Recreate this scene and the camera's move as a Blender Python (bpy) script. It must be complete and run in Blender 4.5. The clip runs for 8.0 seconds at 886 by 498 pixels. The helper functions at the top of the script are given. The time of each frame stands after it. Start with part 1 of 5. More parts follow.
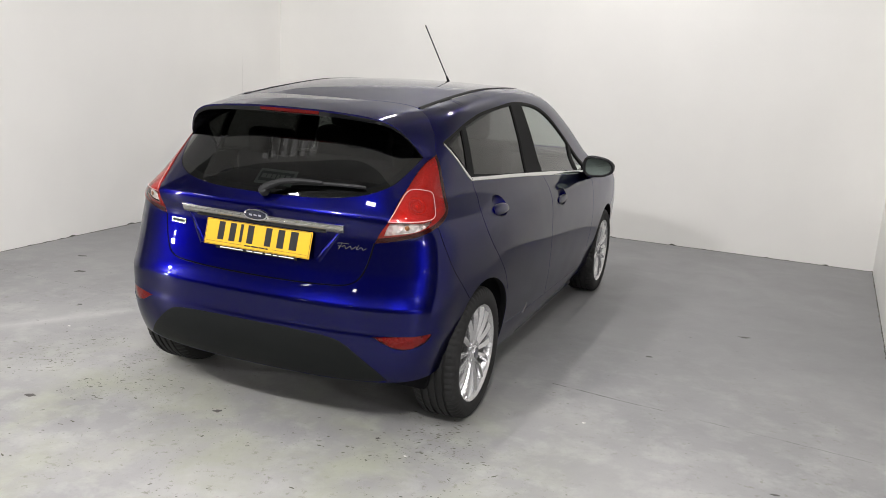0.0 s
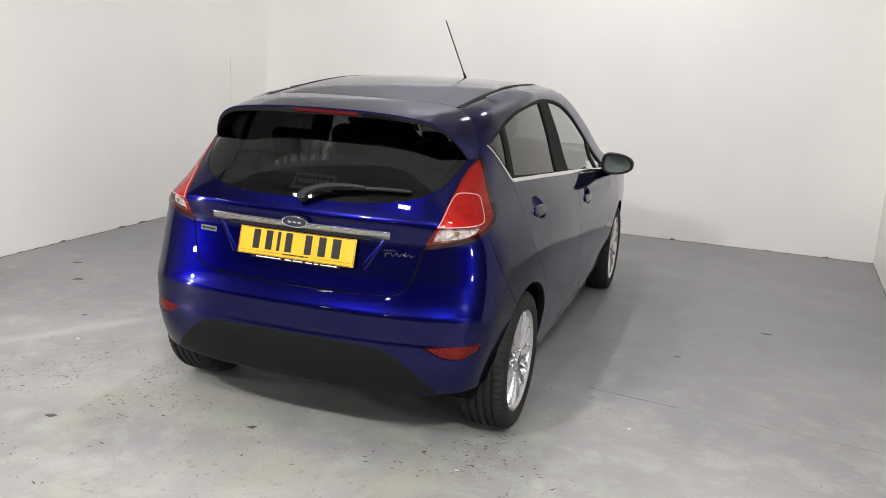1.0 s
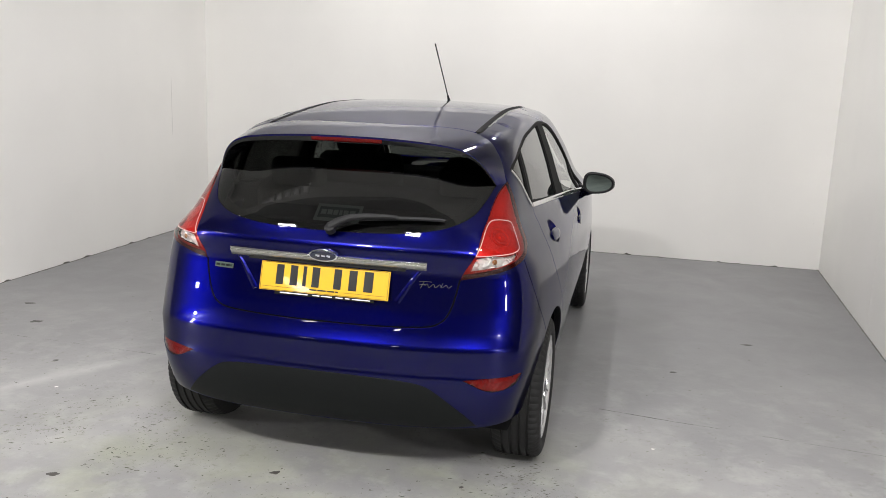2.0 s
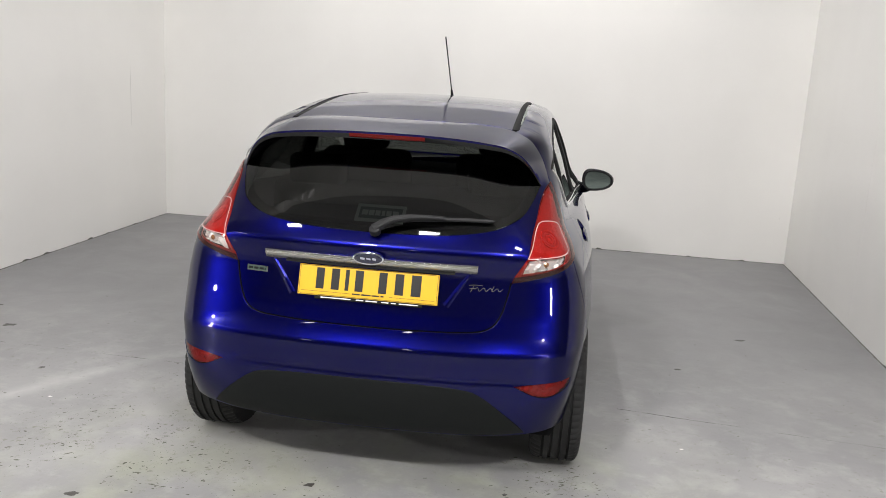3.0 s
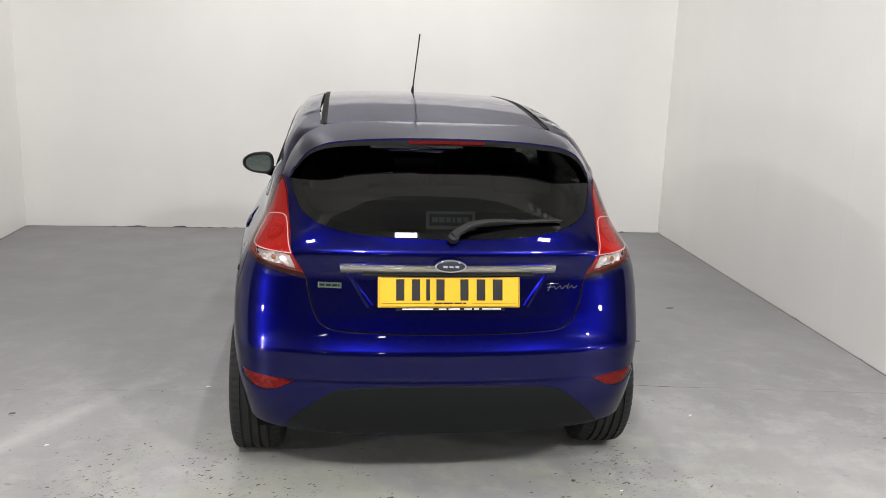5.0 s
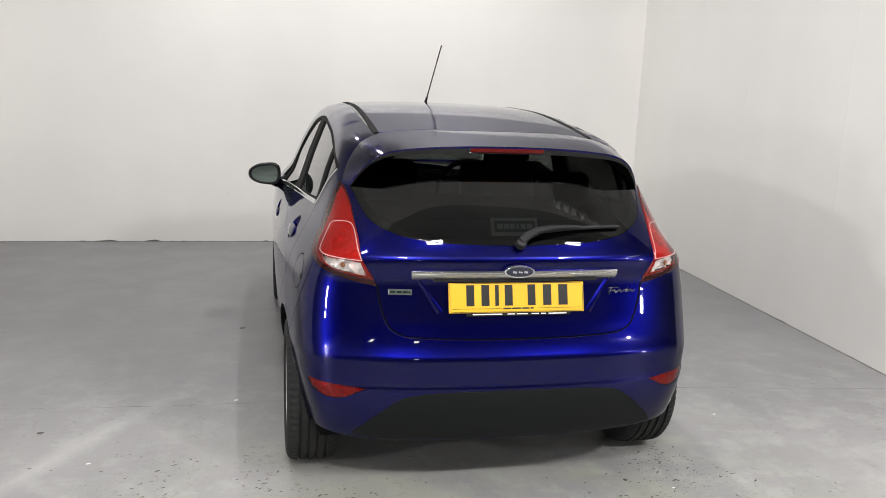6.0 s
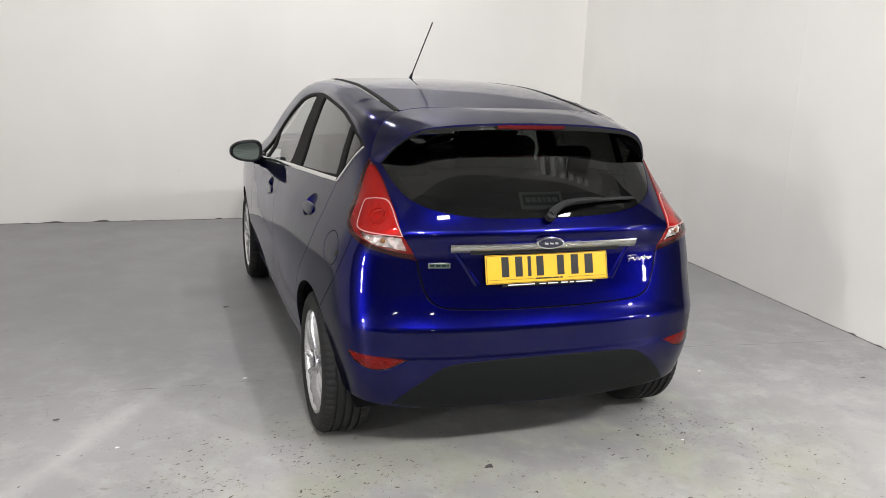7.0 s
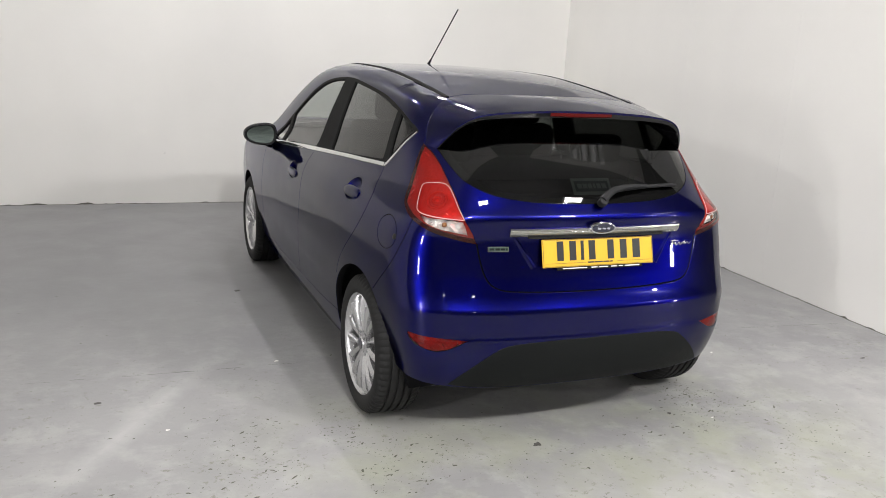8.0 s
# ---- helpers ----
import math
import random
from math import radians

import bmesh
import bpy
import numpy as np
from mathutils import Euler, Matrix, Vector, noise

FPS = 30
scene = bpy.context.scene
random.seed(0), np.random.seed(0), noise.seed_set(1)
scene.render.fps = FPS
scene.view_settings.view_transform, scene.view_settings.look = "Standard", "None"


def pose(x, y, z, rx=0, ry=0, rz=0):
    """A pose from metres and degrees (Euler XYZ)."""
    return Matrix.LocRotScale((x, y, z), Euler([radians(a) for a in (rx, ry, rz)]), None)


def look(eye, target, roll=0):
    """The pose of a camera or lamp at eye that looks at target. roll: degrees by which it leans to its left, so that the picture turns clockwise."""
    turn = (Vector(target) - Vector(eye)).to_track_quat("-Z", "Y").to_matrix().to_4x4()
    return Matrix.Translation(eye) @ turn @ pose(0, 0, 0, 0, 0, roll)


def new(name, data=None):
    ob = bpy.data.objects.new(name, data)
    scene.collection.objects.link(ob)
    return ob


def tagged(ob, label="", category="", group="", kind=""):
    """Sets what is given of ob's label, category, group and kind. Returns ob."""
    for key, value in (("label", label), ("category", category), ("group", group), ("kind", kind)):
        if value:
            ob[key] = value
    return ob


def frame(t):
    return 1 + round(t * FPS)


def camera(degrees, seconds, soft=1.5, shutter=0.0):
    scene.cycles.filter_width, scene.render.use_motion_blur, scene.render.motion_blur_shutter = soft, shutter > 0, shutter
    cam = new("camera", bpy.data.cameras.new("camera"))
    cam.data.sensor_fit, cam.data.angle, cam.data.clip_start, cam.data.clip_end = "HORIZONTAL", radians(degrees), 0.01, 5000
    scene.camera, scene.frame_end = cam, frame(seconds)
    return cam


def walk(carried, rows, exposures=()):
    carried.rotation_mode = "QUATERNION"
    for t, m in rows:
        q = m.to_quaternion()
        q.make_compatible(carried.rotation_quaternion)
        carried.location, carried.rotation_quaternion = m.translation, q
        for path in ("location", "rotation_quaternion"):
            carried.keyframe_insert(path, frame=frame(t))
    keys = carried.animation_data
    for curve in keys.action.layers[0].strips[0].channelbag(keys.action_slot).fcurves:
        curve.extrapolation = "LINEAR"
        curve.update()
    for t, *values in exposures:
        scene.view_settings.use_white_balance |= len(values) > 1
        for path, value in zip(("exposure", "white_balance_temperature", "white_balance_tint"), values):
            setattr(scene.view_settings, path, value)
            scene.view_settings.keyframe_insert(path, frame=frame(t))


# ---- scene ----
cam = camera(55.7, 8.0, soft=0.9)
PATH = [
    (0, (1.986, -2.794, 1.583), (1.263, -0.981, 1.146), 3.4),
    (0.5, (1.813, -2.747, 1.587), (1.091, -0.938, 1.131), 3.6),
    (1, (1.616, -2.785, 1.584), (0.977, -0.944, 1.136), 3.0),
    (1.5, (1.372, -2.834, 1.594), (0.84, -0.951, 1.181), 2.4),
    (1.7, (1.276, -2.84, 1.585), (0.778, -0.943, 1.191), 2.0),
    (2.8, (0.718, -2.817, 1.601), (0.454, -0.878, 1.187), 3.8),
    (3, (0.644, -2.811, 1.588), (0.392, -0.87, 1.177), 3.2),
    (3.5, (0.381, -2.845, 1.604), (0.241, -0.895, 1.185), 3.5),
    (4, (0.148, -2.811, 1.592), (0.12, -0.857, 1.164), 2.5),
    (4.2, (0.034, -2.785, 1.593), (0.037, -0.833, 1.16), 1.9),
    (5.3, (-0.555, -2.847, 1.646), (-0.224, -0.922, 1.215), 2.6),
    (5.5, (-0.665, -2.854, 1.62), (-0.294, -0.931, 1.214), 2.9),
    (6, (-0.922, -2.788, 1.601), (-0.5, -0.873, 1.203), 2.3),
    (6.5, (-1.15, -2.734, 1.607), (-0.658, -0.844, 1.172), 2.4),
    (7, (-1.421, -2.765, 1.617), (-0.784, -0.925, 1.161), 2.2),
    (7.5, (-1.663, -2.759, 1.609), (-0.939, -0.95, 1.155), 3.5),
    (8, (-1.871, -2.671, 1.602), (-1.102, -0.888, 1.121), 3.5),
]
walk(cam, [(t, look(eye, target, roll)) for t, eye, target, roll in PATH])

# ---- world and lamps ----
world = bpy.data.worlds.new("world")
scene.world = world
world.use_nodes = True
world.node_tree.nodes["Background"].inputs["Color"].default_value = (0.9, 0.95, 1.0, 1)
world.node_tree.nodes["Background"].inputs["Strength"].default_value = 0.05

CEILING = 4.0
WALL_TOP = 2.46
FRONT_WATTS = 12.0
HALL_WATTS = 45.0
BAY_FILL_WATTS = 29.0
FAR_WATTS = (880.0, 540.0)
REAR_FILL_WATTS = 550.0
OVER_WATTS = 42.0
OPENING_WATTS = (420.0, 320.0)
WARM = (1.0, 0.975, 0.968)
# light panels (x, y): in front of the bay, small square ones on the edge of its ceiling panel, long unseen fill over
# the bay, and in the hall
FRONT_LAMPS = [(-1.75, -0.85), (-0.05, -0.85), (1.75, -0.85)]
SMALL_LAMPS = [(side * (1.45 + 0.13 * k), -0.22) for side in (-1, 1) for k in range(6)]
BAY_FILL = [(-1.3, 4.6), (0.85, 4.6)]
# the first pair is unseen fill, the far pair mirrors in the plate
HALL_LAMPS = [(-5.4, -3.6), (5.4, -3.6)] + [(x, -11.0) for x in (-4.7, -0.95)]
FAR_LAMPS = [(-9.3, -5.0), (8.9, -8.2)]
# unseen pair added to brighten the back wall from the front
REAR_FILL = [(-1.0, -3.4), (2.2, -3.4)]
# (side, y) of unseen low lights, placed from shadow edges on the bay walls
LOW_OPENINGS = [(-1, -8.4), (1, -11.0)]

# ---- materials ----


def material(name, colour, rough=0.5, metal=0.0, coat=0.0, bump=0.0, scale=40.0, vary=0.0, spec=0.5):
    m = bpy.data.materials.new(name)
    m.use_nodes = True
    nodes, links = m.node_tree.nodes, m.node_tree.links
    b = nodes["Principled BSDF"]
    b.inputs["Base Color"].default_value = (*colour, 1)
    b.inputs["Roughness"].default_value = rough
    b.inputs["Metallic"].default_value = metal
    b.inputs["Specular IOR Level"].default_value = spec
    b.inputs["Coat Weight"].default_value = coat
    b.inputs["Coat Roughness"].default_value = 0.03
    if bump or vary:
        where = nodes.new("ShaderNodeTexCoord")
        n = nodes.new("ShaderNodeTexNoise")
        n.inputs["Scale"].default_value = scale
        n.inputs["Detail"].default_value = 6
        links.new(where.outputs["Object"], n.inputs["Vector"])
        if vary:
            ramp = nodes.new("ShaderNodeMix")
            ramp.data_type = "RGBA"
            ramp.inputs["A"].default_value = (*[c * (1 - vary) for c in colour], 1)
            ramp.inputs["B"].default_value = (*[min(1, c * (1 + vary)) for c in colour], 1)
            links.new(n.outputs["Fac"], ramp.inputs["Factor"])
            links.new(ramp.outputs["Result"], b.inputs["Base Color"])
        if bump:
            bp = nodes.new("ShaderNodeBump")
            bp.inputs["Strength"].default_value = bump
            bp.inputs["Distance"].default_value = 0.002
            links.new(n.outputs["Fac"], bp.inputs["Height"])
            links.new(bp.outputs["Normal"], b.inputs["Normal"])
    return m


def clear(name, tint, rough=0.0, ior=1.5, gloss=(1, 1, 1)):
    """A thin clear sheet: what lies behind shows through in its tint, with a mirror gloss over it."""
    m = bpy.data.materials.new(name)
    m.use_nodes = True
    nodes, links = m.node_tree.nodes, m.node_tree.links
    nodes.remove(nodes["Principled BSDF"])
    through_it, shine, mix, edge = nodes.new("ShaderNodeBsdfTransparent"), nodes.new("ShaderNodeBsdfGlossy"), nodes.new("ShaderNodeMixShader"), nodes.new("ShaderNodeLayerWeight")
    through_it.inputs["Color"].default_value = (*tint, 1)
    shine.inputs["Color"].default_value = (*gloss, 1)
    shine.inputs["Roughness"].default_value = rough
    edge.inputs["Blend"].default_value = 0.5
    power, least = nodes.new("ShaderNodeMath"), nodes.new("ShaderNodeMath")
    power.operation, least.operation = "POWER", "MULTIPLY_ADD"
    power.inputs[1].default_value = 5.0
    f0 = ((ior - 1) / (ior + 1)) ** 2
    least.inputs[1].default_value, least.inputs[2].default_value = 1 - f0, f0
    links.new(edge.outputs["Facing"], power.inputs[0])
    links.new(power.outputs["Value"], least.inputs[0])
    links.new(least.outputs["Value"], mix.inputs["Fac"])
    links.new(through_it.outputs["BSDF"], mix.inputs[1])
    links.new(shine.outputs["BSDF"], mix.inputs[2])
    links.new(mix.outputs["Shader"], nodes["Material Output"].inputs["Surface"])
    return m


def flake_paint(name, colour):
    m = material(name, colour, rough=0.38, metal=1.0, coat=1.0)
    nodes, links = m.node_tree.nodes, m.node_tree.links
    b = nodes["Principled BSDF"]
    b.inputs["Coat Roughness"].default_value = 0.015
    b.inputs["Specular Tint"].default_value = (0.035, 0.04, 0.30, 1)
    b.inputs["Coat IOR"].default_value = 1.36
    where, fine = nodes.new("ShaderNodeTexCoord"), nodes.new("ShaderNodeTexNoise")
    fine.inputs["Scale"].default_value = 5.0
    fine.inputs["Detail"].default_value = 3
    links.new(where.outputs["Object"], fine.inputs["Vector"])
    film = nodes.new("ShaderNodeMapRange")          # a thin film of dust makes the paint a little duller in places
    film.inputs["To Min"].default_value = 0.26
    film.inputs["To Max"].default_value = 0.32
    links.new(fine.outputs["Fac"], film.inputs["Value"])
    links.new(film.outputs["Result"], b.inputs["Roughness"])
    return m


def concrete(name):
    """Grey floor paint, worn through to pale concrete in patches, with drips, tyre dirt and fine grit."""
    m = material(name, (0.3, 0.3, 0.31), rough=0.5)
    nodes, links = m.node_tree.nodes, m.node_tree.links
    b = nodes["Principled BSDF"]
    where = nodes.new("ShaderNodeTexCoord")

    def noise_at(scale, detail=5.0, rough=0.55, twist=0.0):
        n = nodes.new("ShaderNodeTexNoise")
        n.inputs["Scale"].default_value, n.inputs["Detail"].default_value, n.inputs["Roughness"].default_value, n.inputs["Distortion"].default_value = scale, detail, rough, twist
        links.new(where.outputs["Object"], n.inputs["Vector"])
        return n.outputs["Fac"]

    def ramp(value, a, c, lo=0.0, hi=1.0):
        r = nodes.new("ShaderNodeMapRange")
        r.inputs["From Min"].default_value, r.inputs["From Max"].default_value, r.inputs["To Min"].default_value, r.inputs["To Max"].default_value = a, c, lo, hi
        links.new(value, r.inputs["Value"])
        return r.outputs["Result"]

    def mixed(fac, a, c):
        x = nodes.new("ShaderNodeMix")
        x.data_type = "RGBA"
        links.new(fac, x.inputs["Factor"])
        for key, v in (("A", a), ("B", c)):
            if isinstance(v, tuple):
                x.inputs[key].default_value = (*v, 1)
            else:
                links.new(v, x.inputs[key])
        return x.outputs["Result"]

    def product(a, c):
        x = nodes.new("ShaderNodeMath")
        x.operation = "MULTIPLY"
        links.new(a, x.inputs[0])
        links.new(c, x.inputs[1])
        return x.outputs["Value"]

    split = nodes.new("ShaderNodeSeparateXYZ")
    links.new(where.outputs["Object"], split.inputs["Vector"])
    outward = ramp(split.outputs["Y"], 2.6, -0.6)                 # pale wear and dirt grow from the bay towards the way in
    base = mixed(ramp(noise_at(0.8, 5, 0.55, 0.1), 0.30, 0.70), (0.212, 0.211, 0.215), (0.238, 0.237, 0.241))
    worn = product(ramp(noise_at(0.9, 7, 0.6, 0.15), 0.34, 0.66), outward)
    base = mixed(worn, base, (0.375, 0.372, 0.36))
    scuffed = ramp(noise_at(5.0, 9, 0.68, 0.2), 0.48, 0.78)
    base = mixed(product(scuffed, outward), base, (0.44, 0.44, 0.42))
    # one long pale streak on the left of the floor
    streak_place = nodes.new("ShaderNodeMapping")
    streak_place.vector_type = "TEXTURE"
    streak_place.inputs["Location"].default_value = (-1.71, 0.77, 0)
    streak_place.inputs["Rotation"].default_value = (0, 0, radians(58.8))
    links.new(where.outputs["Object"], streak_place.inputs["Vector"])
    lines = nodes.new("ShaderNodeSeparateXYZ")
    links.new(streak_place.outputs["Vector"], lines.inputs["Vector"])

    def size(value):
        x = nodes.new("ShaderNodeMath")
        x.operation = "ABSOLUTE"
        links.new(value, x.inputs[0])
        return x.outputs["Value"]
    streak = product(ramp(size(lines.outputs["Y"]), 0.085, 0.0), ramp(size(lines.outputs["X"]), 0.75, 0.25))
    base = mixed(product(streak, ramp(noise_at(7.0, 5, 0.6), 0.3, 0.6, 0.25, 0.7)), base, (0.46, 0.46, 0.45))
    dirt = product(product(ramp(noise_at(22.0, 8, 0.75, 0.2), 0.57, 0.66), ramp(noise_at(1.5, 3, 0.5), 0.41, 0.55)), outward)
    base = mixed(ramp(dirt, 0.0, 0.6, 0.0, 0.85), base, (0.17, 0.17, 0.135))
    middle = nodes.new("ShaderNodeMath")                         # greenish dirt carried in between the walls
    middle.operation = "ABSOLUTE"
    links.new(split.outputs["X"], middle.inputs[0])
    soiled = product(product(ramp(noise_at(2.6, 6, 0.6, 0.3), 0.42, 0.66, 0.0, 0.75), ramp(middle.outputs["Value"], 1.7, 0.9)), ramp(split.outputs["Y"], 1.0, 0.2))
    base = mixed(soiled, base, (0.315, 0.325, 0.255))
    grit = ramp(noise_at(60.0, 3, 0.6), 0.66, 0.74, 0.0, 0.5)
    base = mixed(product(grit, ramp(noise_at(2.2, 3, 0.5), 0.45, 0.65)), base, (0.10, 0.10, 0.09))
    links.new(base, b.inputs["Base Color"])
    links.new(ramp(noise_at(3.0, 6, 0.6, 0.5), 0.3, 0.7, 0.44, 0.58), b.inputs["Roughness"])
    bp = nodes.new("ShaderNodeBump")
    bp.inputs["Strength"].default_value, bp.inputs["Distance"].default_value = 0.35, 0.004
    links.new(noise_at(30.0, 8, 0.65), bp.inputs["Height"])
    links.new(bp.outputs["Normal"], b.inputs["Normal"])
    return m


def painted_wall(name):
    """White satin paint on sheeted walls: long upright waves, roller grain and faint grubby clouds."""
    m = material(name, (0.80, 0.79, 0.76), rough=0.42)
    nodes, links = m.node_tree.nodes, m.node_tree.links
    b = nodes["Principled BSDF"]
    where, stretch, wave, grain, cloud = nodes.new("ShaderNodeTexCoord"), nodes.new("ShaderNodeMapping"), nodes.new("ShaderNodeTexNoise"), nodes.new("ShaderNodeTexNoise"), nodes.new("ShaderNodeTexNoise")
    stretch.inputs["Scale"].default_value = (1.3, 1.3, 0.15)
    wave.inputs["Scale"].default_value, wave.inputs["Detail"].default_value = 1.0, 2
    grain.inputs["Scale"].default_value, grain.inputs["Detail"].default_value = 180, 4
    cloud.inputs["Scale"].default_value, cloud.inputs["Detail"].default_value = 1.7, 6
    links.new(where.outputs["Object"], stretch.inputs["Vector"])
    links.new(stretch.outputs["Vector"], wave.inputs["Vector"])
    links.new(where.outputs["Object"], grain.inputs["Vector"])
    links.new(where.outputs["Object"], cloud.inputs["Vector"])
    b1, b2 = nodes.new("ShaderNodeBump"), nodes.new("ShaderNodeBump")
    b1.inputs["Strength"].default_value, b1.inputs["Distance"].default_value = 0.35, 0.02
    b2.inputs["Strength"].default_value, b2.inputs["Distance"].default_value = 0.15, 0.001
    links.new(wave.outputs["Fac"], b1.inputs["Height"])
    links.new(grain.outputs["Fac"], b2.inputs["Height"])
    links.new(b1.outputs["Normal"], b2.inputs["Normal"])
    links.new(b2.outputs["Normal"], b.inputs["Normal"])
    mix = nodes.new("ShaderNodeMix")
    mix.data_type = "RGBA"
    mix.inputs["A"].default_value, mix.inputs["B"].default_value = (0.755, 0.745, 0.715, 1), (0.83, 0.82, 0.79, 1)
    links.new(cloud.outputs["Fac"], mix.inputs["Factor"])
    # faint upright bands of darker tone and a few scuffs
    band, scuff, tone, marked = nodes.new("ShaderNodeMapRange"), nodes.new("ShaderNodeMapRange"), nodes.new("ShaderNodeMix"), nodes.new("ShaderNodeMix")
    band.inputs["From Min"].default_value, band.inputs["From Max"].default_value, band.inputs["To Max"].default_value = 0.35, 0.70, 0.22
    links.new(wave.outputs["Fac"], band.inputs["Value"])
    tone.data_type = marked.data_type = "RGBA"
    tone.inputs["B"].default_value = (0.68, 0.675, 0.66, 1)
    links.new(band.outputs["Result"], tone.inputs["Factor"])
    links.new(mix.outputs["Result"], tone.inputs["A"])
    spots = nodes.new("ShaderNodeTexNoise")
    spots.inputs["Scale"].default_value, spots.inputs["Detail"].default_value, spots.inputs["Roughness"].default_value = 14, 7, 0.7
    links.new(where.outputs["Object"], spots.inputs["Vector"])
    scuff.inputs["From Min"].default_value, scuff.inputs["From Max"].default_value, scuff.inputs["To Max"].default_value = 0.70, 0.76, 0.5
    links.new(spots.outputs["Fac"], scuff.inputs["Value"])
    marked.inputs["B"].default_value = (0.38, 0.37, 0.35, 1)
    links.new(scuff.outputs["Result"], marked.inputs["Factor"])
    links.new(tone.outputs["Result"], marked.inputs["A"])
    links.new(marked.outputs["Result"], b.inputs["Base Color"])
    return m


PAINT = flake_paint("blue flake paint", (0.0009, 0.0013, 0.078))
FLOOR, WALL = concrete("worn floor paint"), painted_wall("white wall paint")
BLACK = material("black trim", (0.012, 0.012, 0.013), rough=0.55, bump=0.1, scale=300, spec=0.25)
GLOSS_BLACK = material("gloss black", (0.006, 0.006, 0.007), rough=0.12, coat=0.15, spec=0.3)
GRAINED = material("grained grey plastic", (0.0046, 0.0056, 0.0058), rough=0.55, bump=0.35, scale=420, vary=0.12, spec=0.15)
INNER = material("dark inner shell", (0.005, 0.005, 0.006), spec=0.08, rough=0.8, bump=0.1, scale=90)
RUBBER = material("tyre rubber", (0.012, 0.012, 0.012), rough=0.72, spec=0.3, bump=0.25, scale=160, vary=0.25)
ALLOY = material("silver alloy", (0.62, 0.62, 0.63), rough=0.24, metal=0.9, coat=0.5, bump=0.03, scale=90)
CHROME = material("chrome", (0.72, 0.72, 0.72), rough=0.10, metal=1.0, bump=0.02, scale=200)
SATIN_CHROME = material("satin chrome", (0.52, 0.51, 0.49), rough=0.22, metal=1.0, bump=0.03, scale=200)
DISC = material("brake steel", (0.30, 0.29, 0.28), rough=0.35, metal=1.0, bump=0.1, scale=150)
CLOTH = material("dark seat cloth", (0.022, 0.022, 0.024), rough=0.9, bump=0.4, scale=500, vary=0.2)
TINTED, PALE = clear("privacy glass", (0.16, 0.165, 0.16)), clear("window glass", (0.56, 0.60, 0.58))
REAR_TINT = clear("dark tailgate glass", (0.10, 0.105, 0.10), ior=1.6)
RED_LENS, CLEAR_LENS = clear("red lens", (0.68, 0.125, 0.11), ior=1.5), clear("clear lens", (0.93, 0.93, 0.93))
FOG_LENS = clear("deep red lens", (0.48, 0.028, 0.022), ior=1.4)
RED_BACK = material("red lamp reflector", (0.56, 0.20, 0.15), rough=0.3, metal=0.3, bump=0.8, scale=130, vary=0.45)
RED_DARK = material("dark red lamp edge", (0.030, 0.0008, 0.0008), rough=0.35, spec=0.1, vary=0.2, scale=60)
RED_GLOSS = material("red reflector", (0.085, 0.0025, 0.002), rough=0.2, bump=0.35, scale=160, vary=0.6, spec=0.2, coat=0.05)
PINK_BACK = material("pale lamp reflector", (0.80, 0.42, 0.38), rough=0.25, metal=0.4, bump=0.6, scale=90, vary=0.25)
FACET = material("pale red facet", (0.85, 0.25, 0.18), rough=0.15, coat=1.0)
MIRRORED = material("lamp silver", (0.92, 0.90, 0.86), rough=0.12, metal=0.35, bump=0.2, scale=120, vary=0.1)
AMBER = material("amber bulb", (0.22, 0.085, 0.02), rough=0.3, coat=0.3)
PINK = material("lamp bezel", (0.50, 0.30, 0.28), rough=0.35, coat=0.0)
YELLOW = material("yellow plate", (0.62, 0.365, 0.005), rough=0.40, coat=0.5, bump=0.06, scale=500, vary=0.05)
YELLOW.node_tree.nodes["Principled BSDF"].inputs["Coat Roughness"].default_value = 0.035
INK = material("black ink", (0.008, 0.008, 0.008), rough=0.35)
WHITE_INK = material("white ink", (0.75, 0.75, 0.75), rough=0.5)
OVAL_BLUE = material("badge blue", (0.002, 0.004, 0.022), rough=0.2, coat=1.0)
GREEN_INK = material("badge green", (0.05, 0.08, 0.065), rough=0.3)
STICKER, STICKER_BAND = material("sticker grey", (0.50, 0.58, 0.55), rough=0.4), material("sticker dark band", (0.05, 0.10, 0.10), rough=0.4)
MIRROR_GLASS = material("mirror glass", (0.20, 0.24, 0.225), rough=0.01, metal=1.0)
HALL_DARK = material("hall wall", (0.20, 0.20, 0.205), rough=0.8, bump=0.2, scale=8, vary=0.2)
UPPER_SCREEN = material("unseen grey screen", (0.42, 0.42, 0.415), rough=0.8, bump=0.15, scale=12, vary=0.08)
BAY_CEIL = material("white ceiling board", (0.72, 0.72, 0.70), rough=0.8, bump=0.1, scale=20, vary=0.04)
CEIL = material("grey ceiling board", (0.25, 0.25, 0.248), rough=0.85, bump=0.2, scale=20, vary=0.08)
MIRROR_SHELL = material("dark mirror shell", (0.006, 0.006, 0.010), rough=0.22, spec=0.2)
STRIP = material("dull black rubber", (0.010, 0.010, 0.010), rough=0.75, spec=0.12, bump=0.1, scale=200)
GRIME = material("floor edge grime", (0.10, 0.097, 0.085), rough=0.9, bump=0.4, scale=60, vary=0.5)
SPOT = material("oil spot", (0.055, 0.052, 0.045), rough=0.55, bump=0.3, scale=80, vary=0.4)
DIRT = material("greenish dirt", (0.10, 0.10, 0.075), rough=0.85, bump=0.3, scale=80, vary=0.5)
CRACK = material("floor crack", (0.05, 0.05, 0.046), rough=0.9)
CRACK_PALE = material("wall hairline", (0.30, 0.29, 0.27), rough=0.8, vary=0.3, scale=20)
PALE_CHIP = material("pale chip", (0.72, 0.71, 0.68), rough=0.6)
